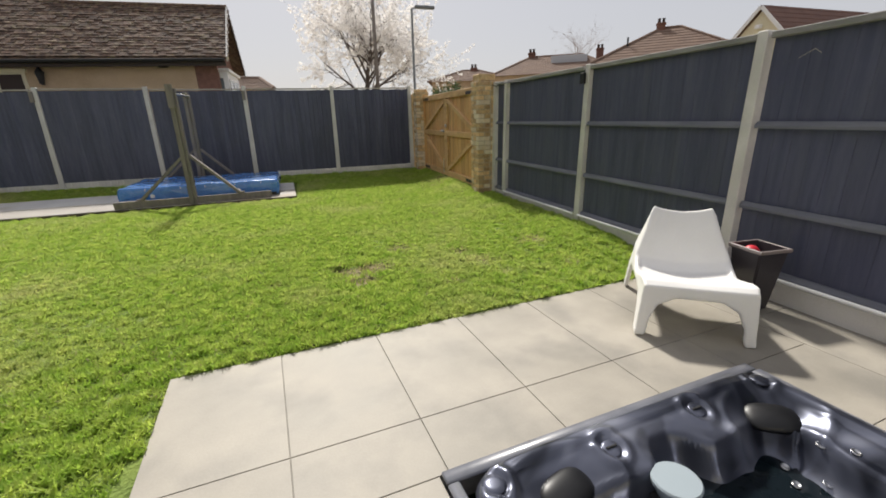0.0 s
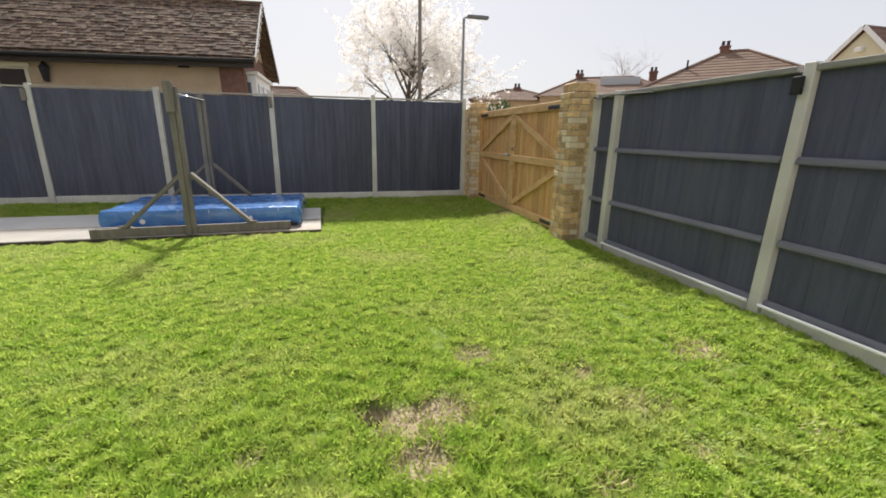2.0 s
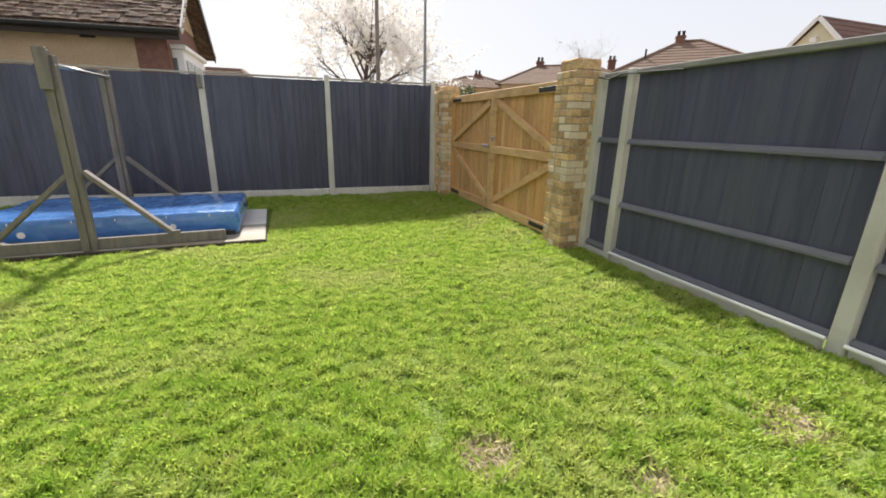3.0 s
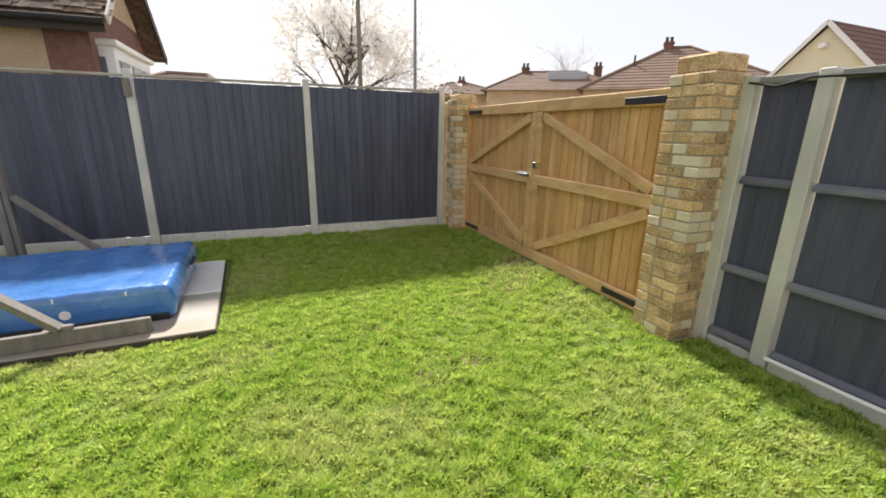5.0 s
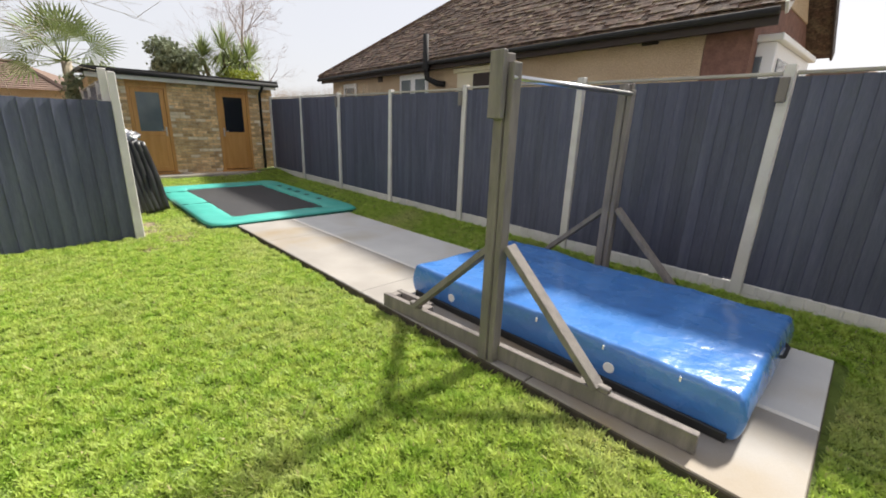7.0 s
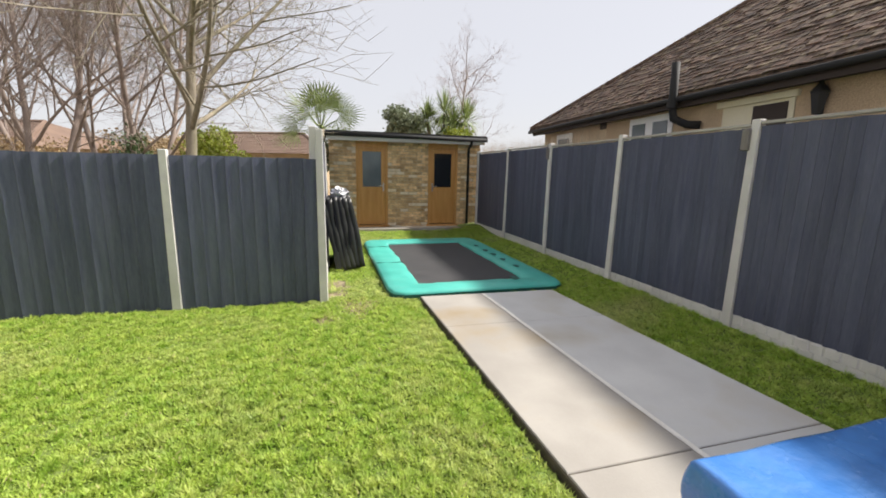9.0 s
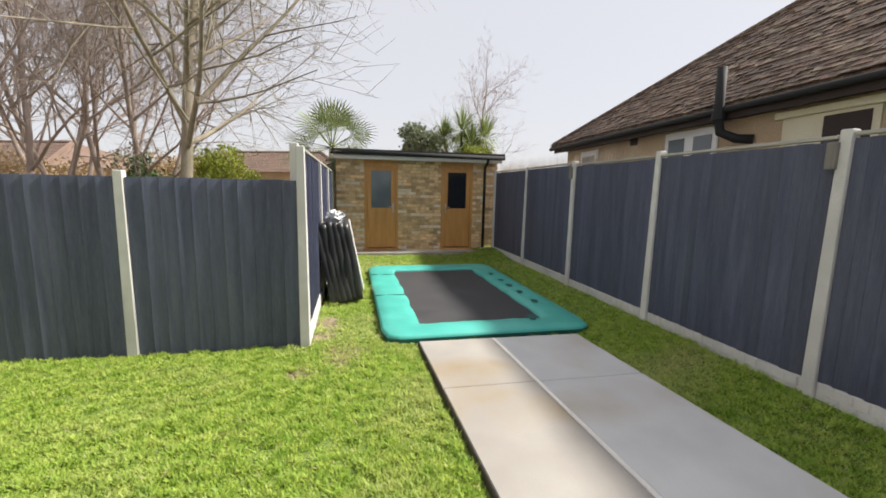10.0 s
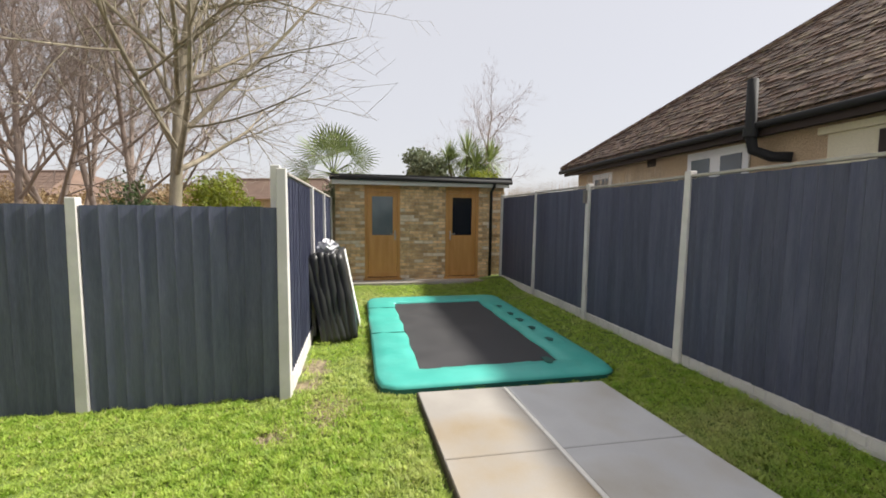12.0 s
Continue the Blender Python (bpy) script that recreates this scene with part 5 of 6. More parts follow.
    i = [bm.verts.new((x, 0.012 + 0.05 * z, z)) for x, z in frontal]
    bm.faces.new(o)
    bm.faces.new(i[::-1])
    for k in range(len(o)):
        j = (k + 1) % len(o)
        bm.faces.new((o[k], i[k], i[j], o[j]))
    bmesh.ops.triangulate(bm, faces=[f for f in bm.faces if len(f.verts) > 4])
    ob = mesh_ob("lounge_chair", bm, M_WHITEPLASTIC, smooth=True)
    ob.matrix_basis = pose(2.725, 1.935, 0.006, 0, 0, -36.4)
    rm = ob.modifiers.new("moulded", "REMESH")
    rm.mode, rm.voxel_size, rm.use_smooth_shade = "VOXEL", 0.009, True
    sm = ob.modifiers.new("rounded", "SMOOTH")
    sm.factor, sm.iterations = 0.6, 9
    return tagged(ob, "low white moulded plastic lounge chair on the patio", "chair")


lounge_chair()


# ---- planter ----
def planter():
    ob = thing("planter", (3.54, 2.19, 0.004), -6, "square tapered dark brown plastic planter beside the fence", "planter")
    bm = bmesh.new()
    rings = []
    for w, z in ((0.08, 0), (0.086, 0.02), (0.122, 0.44), (0.13, 0.44), (0.13, 0.465), (0.117, 0.465), (0.11, 0.36)):
        rings.append([bm.verts.new((x * w, y * w, z)) for x, y in ((-1, -1), (1, -1), (1, 1), (-1, 1))])
    for a, b in zip(rings, rings[1:]):
        for k in range(4):
            bm.faces.new((a[k], a[(k + 1) % 4], b[(k + 1) % 4], b[k]))
    bm.faces.new(rings[0][::-1])
    bm.faces.new(rings[-1])
    bmesh.ops.bevel(bm, geom=[e for e in bm.edges if abs(e.verts[0].co.z - e.verts[1].co.z) > 0.3], offset=0.012, segments=2, affect="EDGES")
    part("pot", bm, surface("dark_brown_plastic", (0.035, 0.03, 0.034), (0.05, 0.043, 0.048), scale=5, rough=0.4, bump=0.1), ob)
    b = bmesh.new()
    for x0, x1, y0, y1 in ((-0.135, 0.135, -0.135, -0.117), (-0.135, 0.135, 0.117, 0.135), (-0.135, -0.117, -0.117, 0.117), (0.117, 0.135, -0.117, 0.117)):
        add_box(b, x0, x1, y0, y1, 0.445, 0.469, 0.003)
    part("rim", b, surface("faded_rim", (0.20, 0.165, 0.16), (0.26, 0.22, 0.21), scale=6, rough=0.5, bump=0.1), ob, "faded greyish rim")
    ball = bmesh.new()
    bmesh.ops.create_uvsphere(ball, u_segments=16, v_segments=10, radius=0.055, matrix=pose(-0.045, 0.02, 0.415))
    rb = tagged(mesh_ob("red_ball", ball, plain("red_plastic", (0.65, 0.03, 0.05), 0.4), smooth=True), "small red plastic ball inside the planter", "ball")
    rb.matrix_basis = pose(3.54, 2.19, 0.004)
    return ob


planter()


# ---- folded pads leaning on the fence ----
def folded_pads():
    ob = thing("folded_pads", (-8.12, 7.545, 0.0), 0, "stack of folded black foam pads leaning on the fence", "gym mat")
    for k in range(6):
        bm = bmesh.new()
        nx, nz = 10, 16
        t, L, Hh = 0.085, 1.35 - 0.1 * (k % 2), 1.19 - 0.022 * abs(k - 2)
        g = {}
        for s in (0, 1):
            for i in range(nx + 1):
                for j in range(nz + 1):
                    x, z = -L * i / nx, Hh * j / nz
                    w = 0.012 * noise.noise((x * 5, z * 4, k)) + 0.018 * math.sin(z * 5 + k) * 0.5
                    g[s, i, j] = bm.verts.new((x + 0.02 * noise.noise((z * 3, k, 1)), (k - 3.0) * 0.078 + (t if s else 0) + w, z))
        for i in range(nx):
            for j in range(nz):
                bm.faces.new((g[0, i, j], g[0, i + 1, j], g[0, i + 1, j + 1], g[0, i, j + 1]))
                bm.faces.new((g[1, i, j], g[1, i, j + 1], g[1, i + 1, j + 1], g[1, i + 1, j]))
        for i in range(nx):
            for j in (0, nz):
                bm.faces.new((g[0, i, j], g[1, i, j], g[1, i + 1, j], g[0, i + 1, j]))
        for j in range(nz):
            for i in (0, nx):
                bm.faces.new((g[0, i, j], g[0, i, j + 1], g[1, i, j + 1], g[1, i, j]))
        sharp = [e for e in bm.edges if len(e.link_faces) == 2 and e.calc_face_angle(0) > 1.0]
        bmesh.ops.bevel(bm, geom=sharp, offset=0.022, segments=2, affect="EDGES")
        bmesh.ops.transform(bm, matrix=pose(0, 0, 0.03, 10.5, 0, 0), verts=bm.verts)
        part("pad", bm, M_BLACK, ob, "black vinyl foam pad", True)
    bag = bmesh.new()
    bmesh.ops.create_icosphere(bag, subdivisions=3, radius=0.5)
    for v in bag.verts:
        v.co = Vector((v.co.x * 0.34, v.co.y * 0.24, v.co.z * 0.16)) + Vector(noise.noise_vector(v.co * 5)) * 0.10
    bmesh.ops.transform(bag, matrix=pose(-8.32, 7.38, 1.25), verts=bag.verts)
    tagged(mesh_ob("plastic_bag", bag, surface("crumpled_white_plastic", (0.42, 0.42, 0.44), (0.56, 0.56, 0.58), scale=8, rough=0.35, bump=0.5, fine=20)), "crumpled white plastic bag on top of folded pads", "bag")
    side = beam((-9.05, 7.80, 0.03), (-9.05, 7.58, 1.16), 0.4, 0.015, up=(0, 1, 0.2))
    tagged(mesh_ob("white_panel", side, M_WHITEPLASTIC), "thin white panel leaning against the black pads", "panel")


folded_pads()


# ---- small fittings on the fences ----
def post_block(x, y, z, turn, label, material=M_OLDWOOD, half=0.1):
    ob = mesh_ob("post_block", box(-0.035, 0.035, -0.04, 0.0, -half, half, 0.006), material)
    ob.matrix_basis = pose(x, y, z, 0, 0, turn)
    return tagged(ob, label, "bracket", "blocks on fence posts")


for k, dx in ((2, -0.012), (4, -0.055), (6, -0.03)):
    post_block(POST_X[k] + dx, NORTH_Y - 0.043, 1.99, 0, "small weathered timber block fixed to a fence post")
post_block(east_x(4.6) - 0.032, 4.62, 1.80, -90, "small dark block fixed to a fence post", M_BLACKPLASTIC, 0.06)
wire = tube([(3.62, 7.0, 1.90), (3.60, 6.82, 1.865), (3.605, 6.65, 1.90), (3.61, 6.5, 1.895), (3.64, 6.0, 1.875)], 0.008, 6)
tagged(mesh_ob("cable", wire, M_BLACKPLASTIC), "thin black cable looped along the fence top", "cable")
string = tube([(3.818, 2.42, 1.72), (3.815, 2.29, 1.785), (3.818, 2.25, 1.755)], 0.0025, 5)
tagged(mesh_ob("string", string, M_CAPRAIL), "short loop of pale string on the fence", "string")


def reeds():
    rng = random.Random(21)
    v, f = [], []
    for k in range(700):
        x = rng.uniform(-13.4, -7.5)
        y = 11.72 + rng.uniform(-0.08, 0.08)
        h = 2.42 + 0.012 * (-7.5 - x) + 0.05 * noise.noise((x * 3, 0, 0)) + rng.uniform(-0.13, 0.06)
        r, a, b = rng.uniform(0.004, 0.009), rng.uniform(-0.08, 0.08), rng.uniform(-0.05, 0.05)
        i = len(v)
        v += [(x - r, y, 1.2), (x + r, y, 1.2), (x, y + 2 * r, 1.2), (x + a, y + b, h)]
        f += [(i, i + 1, i + 3), (i + 1, i + 2, i + 3), (i + 2, i, i + 3)]
    me = bpy.data.meshes.new("reed_screen")
    me.from_pydata(v, [], f)
    tagged(link("reed_screen", me, surface("dry_brushwood", (0.26, 0.20, 0.14), (0.36, 0.30, 0.22), scale=8, rough=0.9, bump=0)), "ragged dry brushwood screen behind the fence", "screen", kind="stuff")
    post = mesh_ob("screen_rail", box(-13.4, -7.5, 11.70, 11.76, 1.1, 1.22), M_OLDWOOD)
    tagged(post, "timber rail of the brushwood screen", "rail")


reeds()


# ---- trees ----
class Wood:
    """Collects tapering limbs as one mesh."""
    def __init__(self):
        self.v, self.f, self.tips, self.marks = [], [], [], [(0, 0)]

    def limb(self, pts, r0, r1, sides):
        base, side = len(self.v), None
        for i, p in enumerate(pts):
            d = (pts[min(i + 1, len(pts) - 1)] - pts[max(i - 1, 0)]).normalized()
            side = d.orthogonal().normalized() if side is None else (side - d * side.dot(d)).normalized()
            other = d.cross(side)
            r = r0 + (r1 - r0) * i / (len(pts) - 1)
            for k in range(sides):
                a = 2 * math.pi * k / sides
                self.v.append(tuple(p + (side * math.cos(a) + other * math.sin(a)) * r))
        for i in range(len(pts) - 1):
            for k in range(sides):
                a, b = base + i * sides + k, base + i * sides + (k + 1) % sides
                self.f.append((a, b, b + sides, a + sides))

    def grow(self, p, d, length, r, level, rng, spec):
        if level == 1:
            self.marks.append((len(self.v), len(self.f)))
        n = 7 if level <= 1 else 5
        pts, q = [p.copy()], p.copy()
        d = d.normalized()
        for i in range(n):
            d = (d + Vector((rng.gauss(0, 1), rng.gauss(0, 1), rng.gauss(0, 0.7))) * spec["wander"] + Vector((0, 0, spec["lift"])) * (0.5 if level else 1)).normalized()
            q = q + d * (length / n)
            pts.append(q.copy())
        end = r * (0.35 if level < spec["levels"] else 0.4)
        self.limb(pts, r, end, 9 if level == 0 else 6 if level < 2 else 4 if level < 3 else 3)
        self.tips += pts[2:] if level >= spec["levels"] - 1 else []
        if level >= spec["levels"]:
            return
        count = spec["kids"][level]
        for k in range(count):
            t = spec["from"] + (1 - spec["from"]) * (k + rng.random()) / count if level else spec["first"] + (1 - spec["first"]) * (k + rng.random() * 0.8) / count
            i = min(int(t * n), n - 1)
            at = pts[i].lerp(pts[i + 1], t * n - i)
            along = (pts[i + 1] - pts[i]).normalized()
            round_dir = along.orthogonal().normalized()
            round_dir.rotate(Matrix.Rotation(rng.uniform(0, 2 * math.pi) if level else k * 2.4 + rng.uniform(-0.4, 0.4), 3, along))
            ang = radians(rng.uniform(*spec["angle"]))
            nd = along * math.cos(ang) + round_dir * math.sin(ang)
            self.grow(at, nd, length * spec["shrink"] * rng.uniform(0.75, 1.2) * (1.0 - 0.35 * (t if level == 0 else 0)), max(r * (1 - 0.6 * t) * 0.55, 0.0045), level + 1, rng, spec)

    def mesh(self, name, material, parent, label=""):
        me = bpy.data.meshes.new(name)
        me.from_pydata(self.v, [], self.f)
        return link(name, me, material, parent, label, True)


def tree_parts(w, name, material, parent):
    """The stem and each main limb, with its own twigs, as parts."""
    ends = w.marks[1:] + [(len(w.v), len(w.f))]
    for (v0, f0), (v1, f1) in zip(w.marks, ends):
        me = bpy.data.meshes.new(name if v0 == 0 else "limb")
        me.from_pydata(w.v[v0:v1], [], [tuple(i - v0 for i in q) for q in w.f[f0:f1]])
        link(name if v0 == 0 else "limb", me, material, parent, "", True)


def bare_tree(at, stems, height, radius, seed, spec, label, material=M_BARK):
    ob = thing("bare_tree", at, label=label, category="tree", group="bare trees beyond the fence")
    rng = random.Random(seed)
    for k in range(stems):
        w = Wood()
        a = 2 * math.pi * k / max(stems, 1) + rng.uniform(0, 0.8)
        s = 0.0 if stems == 1 else rng.uniform(0.18, 0.45)
        w.grow(Vector((0.15 * math.cos(a) * (stems > 1), 0.15 * math.sin(a) * (stems > 1), -0.2)), Vector((s * math.cos(a), s * math.sin(a), 1)), height * rng.uniform(0.85, 1.1), radius, 0, rng, spec)
        tree_parts(w, "trunk" if stems == 1 else "stem", material, ob)
    return ob


BIG = {"levels": 4, "kids": (19, 8, 6, 4), "first": 0.31, "from": 0.15, "angle": (36, 68), "shrink": 0.55, "wander": 0.06, "lift": 0.05}
MULTI = {"levels": 4, "kids": (9, 6, 6, 4), "first": 0.28, "from": 0.2, "angle": (22, 52), "shrink": 0.56, "wander": 0.07, "lift": 0.05}
SMALL = {"levels": 4, "kids": (12, 7, 5, 3), "first": 0.33, "from": 0.2, "angle": (28, 60), "shrink": 0.5, "wander": 0.06, "lift": 0.06}
bare_tree((-10.75, 4.50, 0), 1, 8.6, 0.125, 4, BIG, "bare grey-barked tree with long spreading limbs behind the fence")
bare_tree((-12.7, 0.9, 0), 4, 6.8, 0.085, 8, MULTI, "bare many-stemmed tree with mauve twigs behind the fence", M_TWIG)
bare_tree((-14.6, 2.1, 0), 4, 7.4, 0.085, 9, MULTI, "bare many-stemmed tree with mauve twigs behind the fence", M_TWIG)
bare_tree((-11.8, -2.2, 0), 4, 6.8, 0.08, 10, MULTI, "bare many-stemmed tree with mauve twigs behind the fence", M_TWIG)
bare_tree((-17.5, -1.0, 0), 3, 7.5, 0.09, 14, MULTI, "bare many-stemmed tree with mauve twigs behind the fence", M_TWIG)
bare_tree((-23.4, 14.4, 0), 1, 6.9, 0.09, 12, SMALL, "slender pale bare tree behind the shed", M_TWIG)
bare_tree((39.0, 57.0, 0), 1, 10.5, 0.16, 13, SMALL, "distant bare tree above the roofs", M_TWIG)


def scatter(name, parent, points, material, size, per, spread, seed, label="", aspect=0.6):
    """Many small leaves or petals about the points, each a folded pair of triangles."""
    rng = np.random.default_rng(seed)
    pts = np.repeat(np.array([tuple(p) for p in points]), per, axis=0)
    n = len(pts)
    c = pts + rng.normal(0, spread, (n, 3))
    a = rng.normal(0, 1, (n, 3))
    a /= np.linalg.norm(a, axis=1)[:, None]
    b = np.cross(a, rng.normal(0, 1, (n, 3)))
    b /= np.linalg.norm(b, axis=1)[:, None]
    s = size * rng.uniform(0.6, 1.4, n)[:, None]
    v = np.stack([c - a * s, c + b * s * aspect, c + a * s, c - b * s * aspect + np.cross(a, b) * s * 0.3], 1).reshape(-1, 3)
    i = np.arange(n)[:, None] * 4
    f = np.concatenate([i + np.array([0, 1, 2]), i + np.array([0, 2, 3])])
    me = bpy.data.meshes.new(name)
    me.from_pydata(v.tolist(), [], f.tolist())
    ob = link(name, me, material, parent, label)
    return ob


def cherry():
    ob = thing("cherry_tree", (4.7, 30.3, 0), label="cherry tree in full white blossom beyond the fence", category="tree")
    rng = random.Random(31)
    w = Wood()
    spec = {"levels": 4, "kids": (14, 6, 5, 3), "first": 0.40, "from": 0.25, "angle": (32, 66), "shrink": 0.67, "wander": 0.07, "lift": 0.075}
    w.grow(Vector((0, 0, -0.2)), Vector((0, 0, 1)), 6.5, 0.24, 0, rng, spec)
    w.mesh("trunk", M_CHERRY_BARK, ob)
    pts = [p for p in w.tips if rng.random() < 0.8]
    scatter("crown", ob, pts, M_BLOSSOM, 0.055, 10, 0.055, 32, "white blossom on every twig")
    return ob


cherry()


def clump_points(rng, centre, radii, n, hollow=0.5):
    out = []
    while len(out) < n:
        p = Vector((rng.uniform(-1, 1), rng.uniform(-1, 1), rng.uniform(-1, 1)))
        if hollow < p.length < 1 + 0.18 * noise.noise(p * 3 + Vector(centre)):
            out.append(Vector((centre[0] + p.x * radii[0], centre[1] + p.y * radii[1], centre[2] + p.z * radii[2])))
    return out


def bush(at, radii, n, material, seed, label, size=0.06, per=4):
    ob = thing("bush", (at[0], at[1], 0), label=label, category="bush", group="bushes beyond the fence")
    rng = random.Random(seed)
    pts = []
    for k in range(7):
        c = (rng.uniform(-0.6, 0.6) * radii[0], rng.uniform(-0.6, 0.6) * radii[1], at[2] + rng.uniform(-0.45, 0.4) * radii[2])
        pts += clump_points(rng, c, [r * rng.uniform(0.35, 0.6) for r in radii], n // 7, 0.35)
    scatter("crown", ob, pts, material, size, per, size * 1.2, seed, aspect=0.5)
    bm = bmesh.new()
    for k in range(5):
        e = rng.choice(pts)
        add_tube(bm, [(rng.uniform(-0.1, 0.1), rng.uniform(-0.1, 0.1), -0.1), (e.x * 0.4, e.y * 0.4, e.z * 0.5), tuple(e)], [0.04, 0.025, 0.008], 5)
    part("stem", bm, M_BARK, ob)
    return ob


bush((-20.2, 10.7, 3.7), (1.15, 1.1, 1.0), 1500, M_BUSH_GREY, 41, "grey-green evergreen bush behind the shed", 0.07)
bush((-19.4, 12.7, 3.0), (1.3, 1.2, 0.75), 900, M_BUSH_YELLOW, 42, "yellow-green shrub behind the shed", 0.06)
bush((-15.6, 3.9, 2.2), (1.2, 1.0, 0.95), 900, M_BUSH_YELLOW, 43, "yellow-green spring shrub behind the fence", 0.05)
bush((-14.6, 7.6, 2.3), (0.7, 0.7, 0.75), 600, M_BUSH_GREY, 44, "grey-green leafy shrub below the palm", 0.05)
bush((-18.5, 1.4, 2.1), (2.2, 2.2, 1.1), 1300, M_BUSH_BROWN, 45, "reddish-brown leafless hedge behind the fence", 0.05)
bush((-17.6, -2.4, 2.1), (2.2, 2.2, 1.1), 1300, M_BUSH_BROWN, 46, "reddish-brown leafless hedge behind the fence", 0.05)
bush((-14.0, 2.6, 1.8), (0.7, 0.7, 0.8), 350, M_BUSH, 47, "dark green shrub behind the fence", 0.05)
bush((-17.0, -5.0, 2.2), (2.2, 2.0, 1.2), 900, M_BUSH_BROWN, 48, "reddish-brown leafless hedge behind the fence", 0.05)
bush((7.6, 20.5, 2.3), (1.3, 1.0, 0.9), 700, M_BUSH, 49, "dark green bush beyond the gate", 0.06)


def fan_palm(at, height, fronds, reach, seed, label):
    ob = thing("palm_tree", at, label=label, category="palm")
    rng = random.Random(seed)
    part("trunk", tube([(0, 0, -0.1), (0.03, 0, height * 0.5), (0, 0.02, height)], [0.13, 0.12, 0.11], 10), M_BARK, ob, "fibrous brown trunk", True)
    for k in range(fronds):
        az = k * 2.399
        el = radians(82 - 105 * (k / fronds) + rng.uniform(-8, 8))
        d = Vector((math.cos(az) * math.cos(el), math.sin(az) * math.cos(el), math.sin(el)))
        up = Vector((0, 0, 1)) if abs(d.z) < 0.95 else Vector((1, 0, 0))
        sd = d.cross(up).normalized()
        sd.rotate(Matrix.Rotation(rng.uniform(-0.9, 0.9), 3, d))
        tip0 = Vector((0, 0, height)) + d * reach * 0.5
        v, f = [], []
        st = bmesh.new()
        add_tube(st, [(0, 0, height), tuple(tip0)], [0.018, 0.01], 4)
        for q in range(17):
            a = radians(-80 + 10 * q)
            bl = (d * math.cos(a) + sd * math.sin(a)).normalized()
            L = reach * 0.6 * (0.6 + 0.4 * math.cos(a))
            w = bl.cross(d.cross(sd)).normalized() * 0.02
            mid, end = tip0 + bl * L * 0.6, tip0 + bl * L + Vector((0, 0, -0.08 * L - rng.uniform(0, 0.06)))
            vs = [st.verts.new(p) for p in (tip0, mid + w, end, mid - w)]
            st.faces.new(vs)
        part("frond", st, M_PALM, ob)
    return ob


fan_palm((-15.3, 7.05, 0), 2.85, 24, 1.45, 51, "fan palm with stiff green fronds behind the shed")


def cordyline(at, heads, seed, label):
    ob = thing("cordyline", at, label=label, category="palm")
    rng = random.Random(seed)
    for hx, hy, hz, L in heads:
        part("trunk", tube([(0, 0, -0.1), (hx * 0.4, hy * 0.4, hz * 0.55), (hx, hy, hz)], [0.12, 0.09, 0.07], 8), M_BARK, ob)
        bm = bmesh.new()
        for k in range(170):
            az, el = rng.uniform(0, 6.283), radians(rng.uniform(-35, 85))
            d = Vector((math.cos(az) * math.cos(el), math.sin(az) * math.cos(el), math.sin(el)))
            sd = d.cross(Vector((0.1, 0.2, 1))).normalized() * 0.028
            o = Vector((hx, hy, hz))
            l = L * rng.uniform(0.8, 1.15)
            vs = [bm.verts.new(p) for p in (o + d * 0.05, o + d * l * 0.5 + sd, o + d * l + Vector((0, 0, -0.25 * l * math.cos(el))), o + d * l * 0.5 - sd)]
            bm.faces.new(vs)
        part("leaf_head", bm, M_PALM, ob, "spiky green leaf head")
    return ob


cordyline((-19.6, 12.2, 0), ((0, 0, 4.1, 1.2), (0.3, 0.85, 3.8, 1.1), (-0.3, -0.75, 3.8, 1.1), (0.4, 0.2, 3.5, 1.1)), 52, "spiky green cordyline behind the shed")


# ---- street ----
lamp = thing("street_lamp", (5.40, 19.05, 0), label="grey steel street lamp with a flat head", category="street lamp")
part("column", tube([(0, 0, -0.1), (0, 0, 1.5), (0, 0, 1.55), (0, 0, 5.72)], [0.085, 0.085, 0.055, 0.05], 10), plain("galvanised_grey", (0.19, 0.20, 0.20), 0.6, 0.4), lamp, "", True)
part("arm", tube([(0, 0, 5.70), (0.12, 0, 5.77), (0.35, 0, 5.80)], 0.03, 8), plain("galvanised_arm", (0.19, 0.20, 0.20), 0.6, 0.4), lamp, "", True)
hd = box(0.15, 0.98, -0.11, 0.11, 5.74, 5.86, 0.02)
for v in hd.verts:
    if v.co.z > 5.8:
        v.co.y *= 0.6
part("lamp_head", hd, plain("lamp_grey", (0.14, 0.15, 0.15), 0.5), lamp, "flat grey lantern head")
pole = thing("telegraph_pole", (4.88, 25.4, 0), label="tall dark wooden telegraph pole", category="telegraph pole")
part("pole", tube([(0, 0, -0.2), (0.02, 0, 11.0)], [0.115, 0.085], 10), M_OLDWOOD, pole, "", True)
part("step_bolt", box(-0.2, 0.2, -0.02, 0.02, 8.0, 8.04), M_IRON, pole)


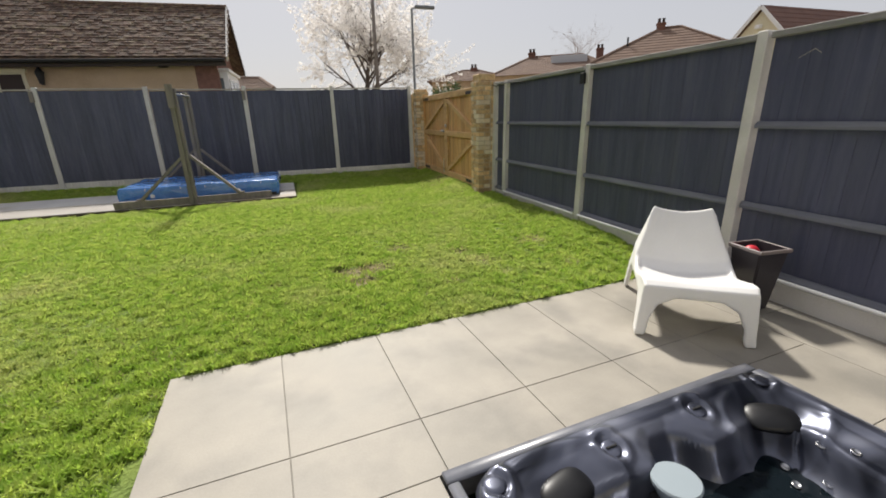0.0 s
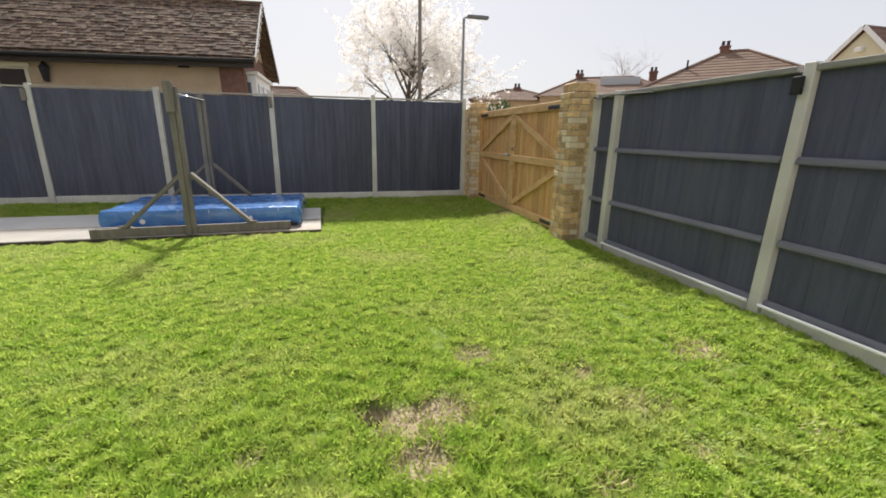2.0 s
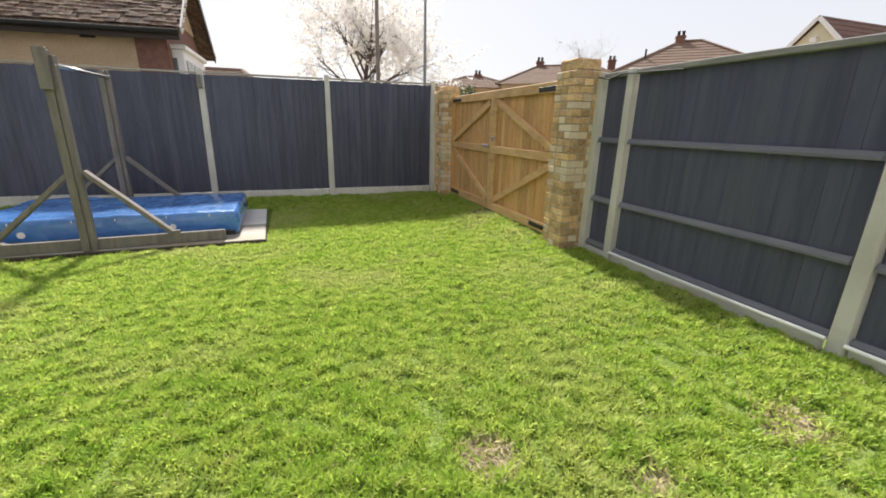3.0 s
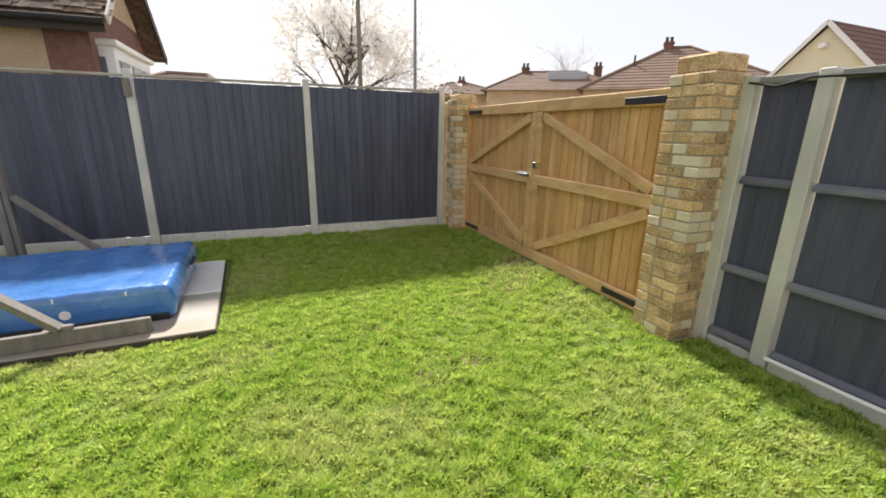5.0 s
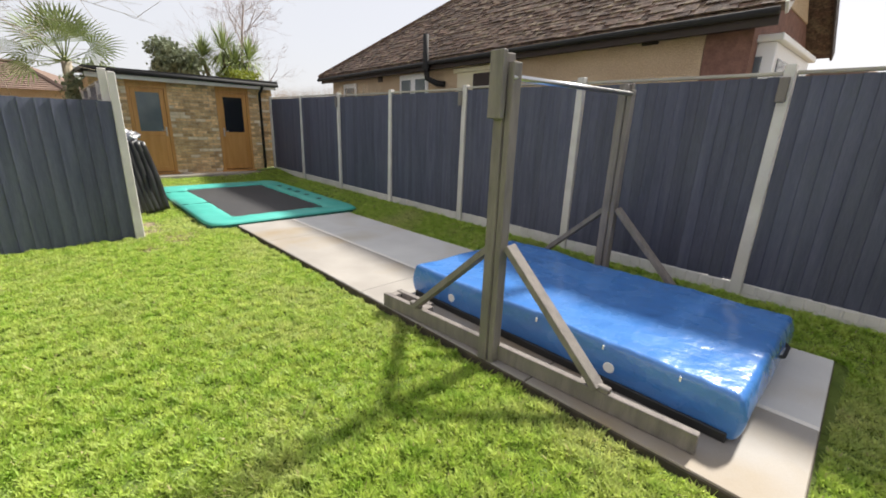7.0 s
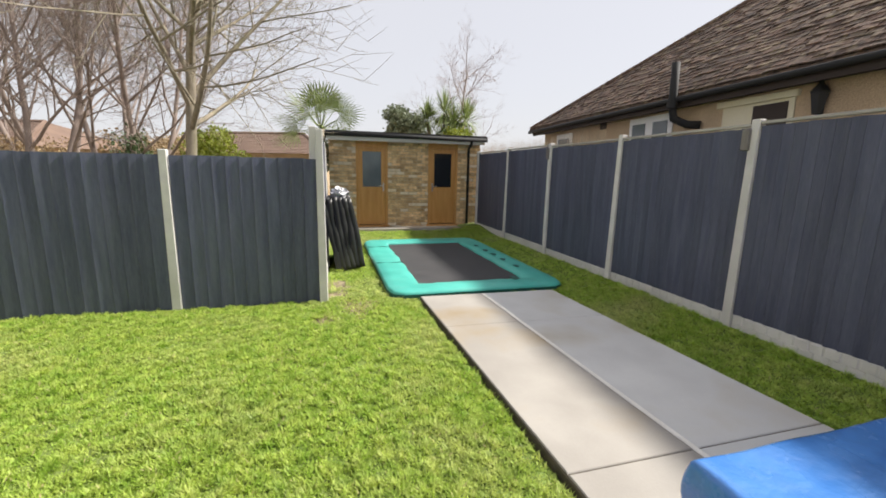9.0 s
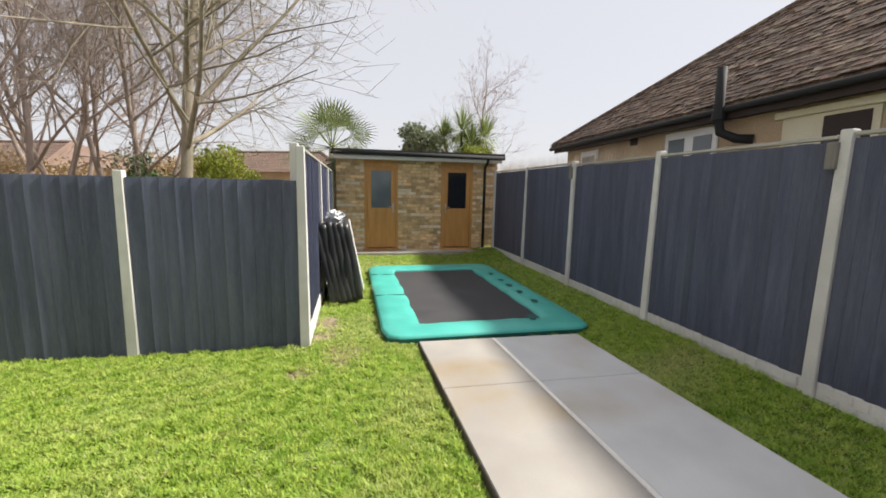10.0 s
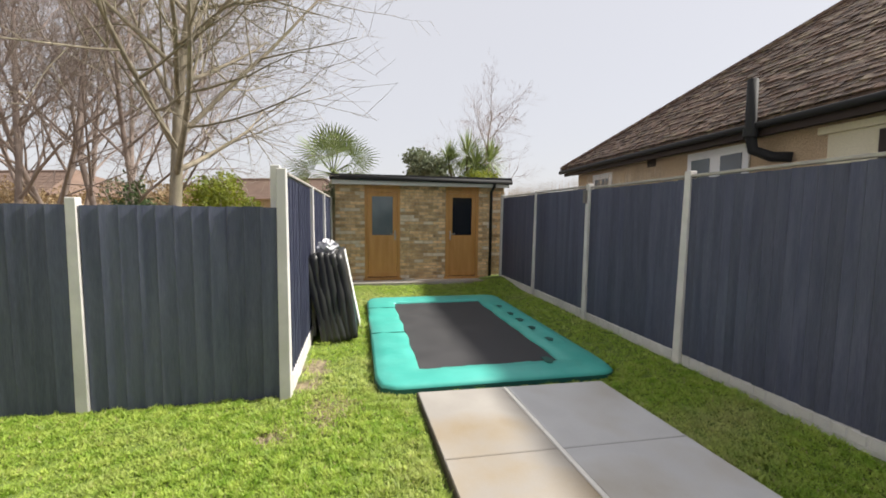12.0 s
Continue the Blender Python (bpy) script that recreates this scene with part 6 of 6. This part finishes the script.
# ---- houses beyond ----
def gable_house(at, turn, half, length, eave, ridge, wall, roof, label, name="house"):
    """A gabled house; its gable faces local -y."""
    ob = thing(name, at, turn, label, "house")
    part("wall", prism([(-half, 0), (half, 0), (half, eave), (0, ridge - 0.12), (-half, eave)], 0.15, length, "y"), wall, ob)
    over = 0.25
    pz = (ridge - eave) / half
    for s in (-1, 1):
        bm = bmesh.new()
        pts = [(0, ridge), (s * (half + over), eave - pz * over), (s * (half + over), eave - pz * over + 0.1), (0, ridge + 0.1)]
        lo = [bm.verts.new((x, 0.0, z)) for x, z in pts]
        hi = [bm.verts.new((x, length + 0.1, z)) for x, z in pts]
        bm.faces.new(lo)
        bm.faces.new(hi[::-1])
        for k in range(4):
            bm.faces.new((lo[k], lo[(k + 1) % 4], hi[(k + 1) % 4], hi[k]))
        part("roof", bm, roof, ob)
        part("barge_board", beam((s * 0.02, -0.02, ridge + 0.02), (s * (half + over), -0.02, eave - pz * over + 0.02), 0.04, 0.16), M_UPVC, ob, "white barge board")
        n = int(math.hypot(half, ridge - eave) / 0.3)
        for c in range(n):
            t = (c + 0.5) / n
            x, z = s * (half + over) * t, ridge + (eave - pz * over - ridge) * t + 0.105
            part("tile_course", box(x - 0.012, x + 0.012, 0.02, length + 0.08, z - 0.004, z + 0.014), roof, ob)
    return ob


def hip_house(at, turn, hx, hy, ridge_half, eave, ridge, wall, roof, label, shift=0.0, courses=14):
    ob = thing("house", at, turn, label, "house")
    part("wall", box(-hx + 0.4, hx - 0.4, -hy + 0.4, hy - 0.4, 0, eave), wall, ob)
    bm = bmesh.new()
    base = [bm.verts.new(p) for p in ((-hx, -hy, eave), (hx, -hy, eave), (hx, hy, eave), (-hx, hy, eave))]
    a, b = bm.verts.new((shift - ridge_half, 0, ridge)), bm.verts.new((shift + ridge_half, 0, ridge))
    bm.faces.new((base[0], base[1], b, a))
    bm.faces.new((base[1], base[2], b))
    bm.faces.new((base[2], base[3], a, b))
    bm.faces.new((base[3], base[0], a))
    bm.faces.new(base[::-1])
    part("roof", bm, roof, ob)
    for c in range(courses):
        t = (c + 0.5) / courses
        z, y = eave + (ridge - eave) * t, -hy * (1 - t)
        x0, x1 = -hx + (shift - ridge_half + hx) * t, hx + (shift + ridge_half - hx) * t
        part("tile_course", box(x0, x1, y - 0.03, y + 0.02, z - 0.02, z + 0.012), roof, ob)
    for p, q in (((-hx, -hy, eave), (shift - ridge_half, 0, ridge)), ((hx, -hy, eave), (shift + ridge_half, 0, ridge)), ((shift - ridge_half, 0, ridge), (shift + ridge_half, 0, ridge))):
        part("ridge_tiles", tube([p, q], 0.11, 6), roof, ob)
    return ob


def chimney(ob, x, y, z0, z1, pots=2):
    c = part("chimney", box(x - 0.32, x + 0.32, y - 0.3, y + 0.3, z0, z1, 0.02), M_TILE_RED, ob, "red brick chimney stack")
    for k in range(pots):
        b = lathe([(0.12, 0), (0.1, 0.26), (0.13, 0.29), (0.12, 0.33)], 10)
        bmesh.ops.transform(b, matrix=pose(x - 0.16 + 0.32 * k, y, z1), verts=b.verts)
        part("chimney_pot", b, M_DARKWOOD, c)
    part("chimney_cap", box(x - 0.37, x + 0.37, y - 0.35, y + 0.35, z1 - 0.16, z1 - 0.06), M_TILE_RED, c)


wg = gable_house((21.2, 16.1, 0), -90, 3.0, 11.0, 2.75, 5.85, M_CREAM, M_FARTILE_RED, "cream rendered house with a red-brown tiled roof")
part("alarm_box", box(-0.12, 0.12, -0.06, 0.14, 4.95, 5.12, 0.01), M_UPVC, wg, "white alarm box")
h2 = hip_house((29.8, 30.0, 0), -44, 6.6, 5.2, 0.7, 4.55, 7.85, M_RENDER, M_FARTILE, "bungalow with a brown hipped roof and brick chimney", 0.0)
chimney(h2, -0.75, 0.0, 7.0, 8.25)
part("soil_pipe", tube([(-3.0, -2.2, 5.8), (-3.0, -2.2, 7.1)], 0.07, 6), M_IRON, h2)
p2 = gable_house((24.7, 30.6, 0), -62, 1.9, 4.0, 4.35, 5.75, M_UPVC, M_FARTILE_RED, "small gabled wing with white boards and brown tiles")
h3 = hip_house((24.6, 38.4, 0), -34, 5.6, 5.0, 2.4, 4.8, 6.75, M_RENDER, M_FARTILE, "bungalow with a low brown roof and pale grey dormer")
part("dormer", box(-0.4, 2.8, -2.2, 0.0, 5.4, 6.5, 0.03), plain("pale_dormer", (0.42, 0.44, 0.47), 0.4), h3, "pale grey box dormer")
chimney(h3, -2.3, 0.0, 6.2, 7.15)
chimney(h3, 4.0, 1.0, 5.4, 7.3)
h4 = hip_house((17.6, 43.0, 0), -20, 4.2, 4.0, 0.8, 4.6, 5.85, M_RENDER, M_FARTILE, "distant bungalow with a brown hipped roof")
chimney(h4, 0.3, 0.0, 5.4, 6.1)
h5 = hip_house((-2.2, 27.0, 0), 0, 1.6, 3.0, 0.8, 3.0, 3.7, M_RENDER, M_FARTILE, "distant roof behind the bungalow")
h6 = hip_house((-30.0, 3.0, 0), 70, 6.0, 4.0, 3.0, 2.4, 3.7, M_RENDER, M_FARTILE, "beige house with a brown roof behind bare trees")
h7 = hip_house((-30.0, -10.0, 0), 70, 6.0, 4.0, 3.0, 2.4, 3.8, M_RENDER, M_FARTILE, "beige house with a brown roof behind bare trees")

# own house behind the starting point, plain
tagged(mesh_ob("wall_south", box(-9.5, 6.6, -8.5, -8.25, -0.1, 2.7), M_CREAM), "plain cream rendered house wall", "wall", kind="structure")


# ---- bricks of the shed front ----
def shed_bricks():
    rng = random.Random(77)
    left = 300
    for c in range(30):
        z = S_Z0 + 0.0375 + 0.075 * c
        if z > S_Z1 - 0.03:
            break
        for y0, y1 in segs:
            y = y0 + (0.0 if c % 2 else -0.1125)
            while y < y1 - 0.03:
                a, b = max(y, y0), min(y + 0.215, y1)
                if b - a > 0.06:
                    k = "full" if b - a > 0.19 else "three" if b - a > 0.13 else "half"
                    ob = link("brick", BRICKS[(k, int(rng.random() < 0.13))], None, shed)
                    ob.matrix_basis = pose(SHED_X - 0.053 + rng.uniform(-0.003, 0.003), (a + b) / 2, z, rng.uniform(-0.4, 0.4), 0, 90 + rng.uniform(-0.4, 0.4))
                y += 0.225


shed_bricks()
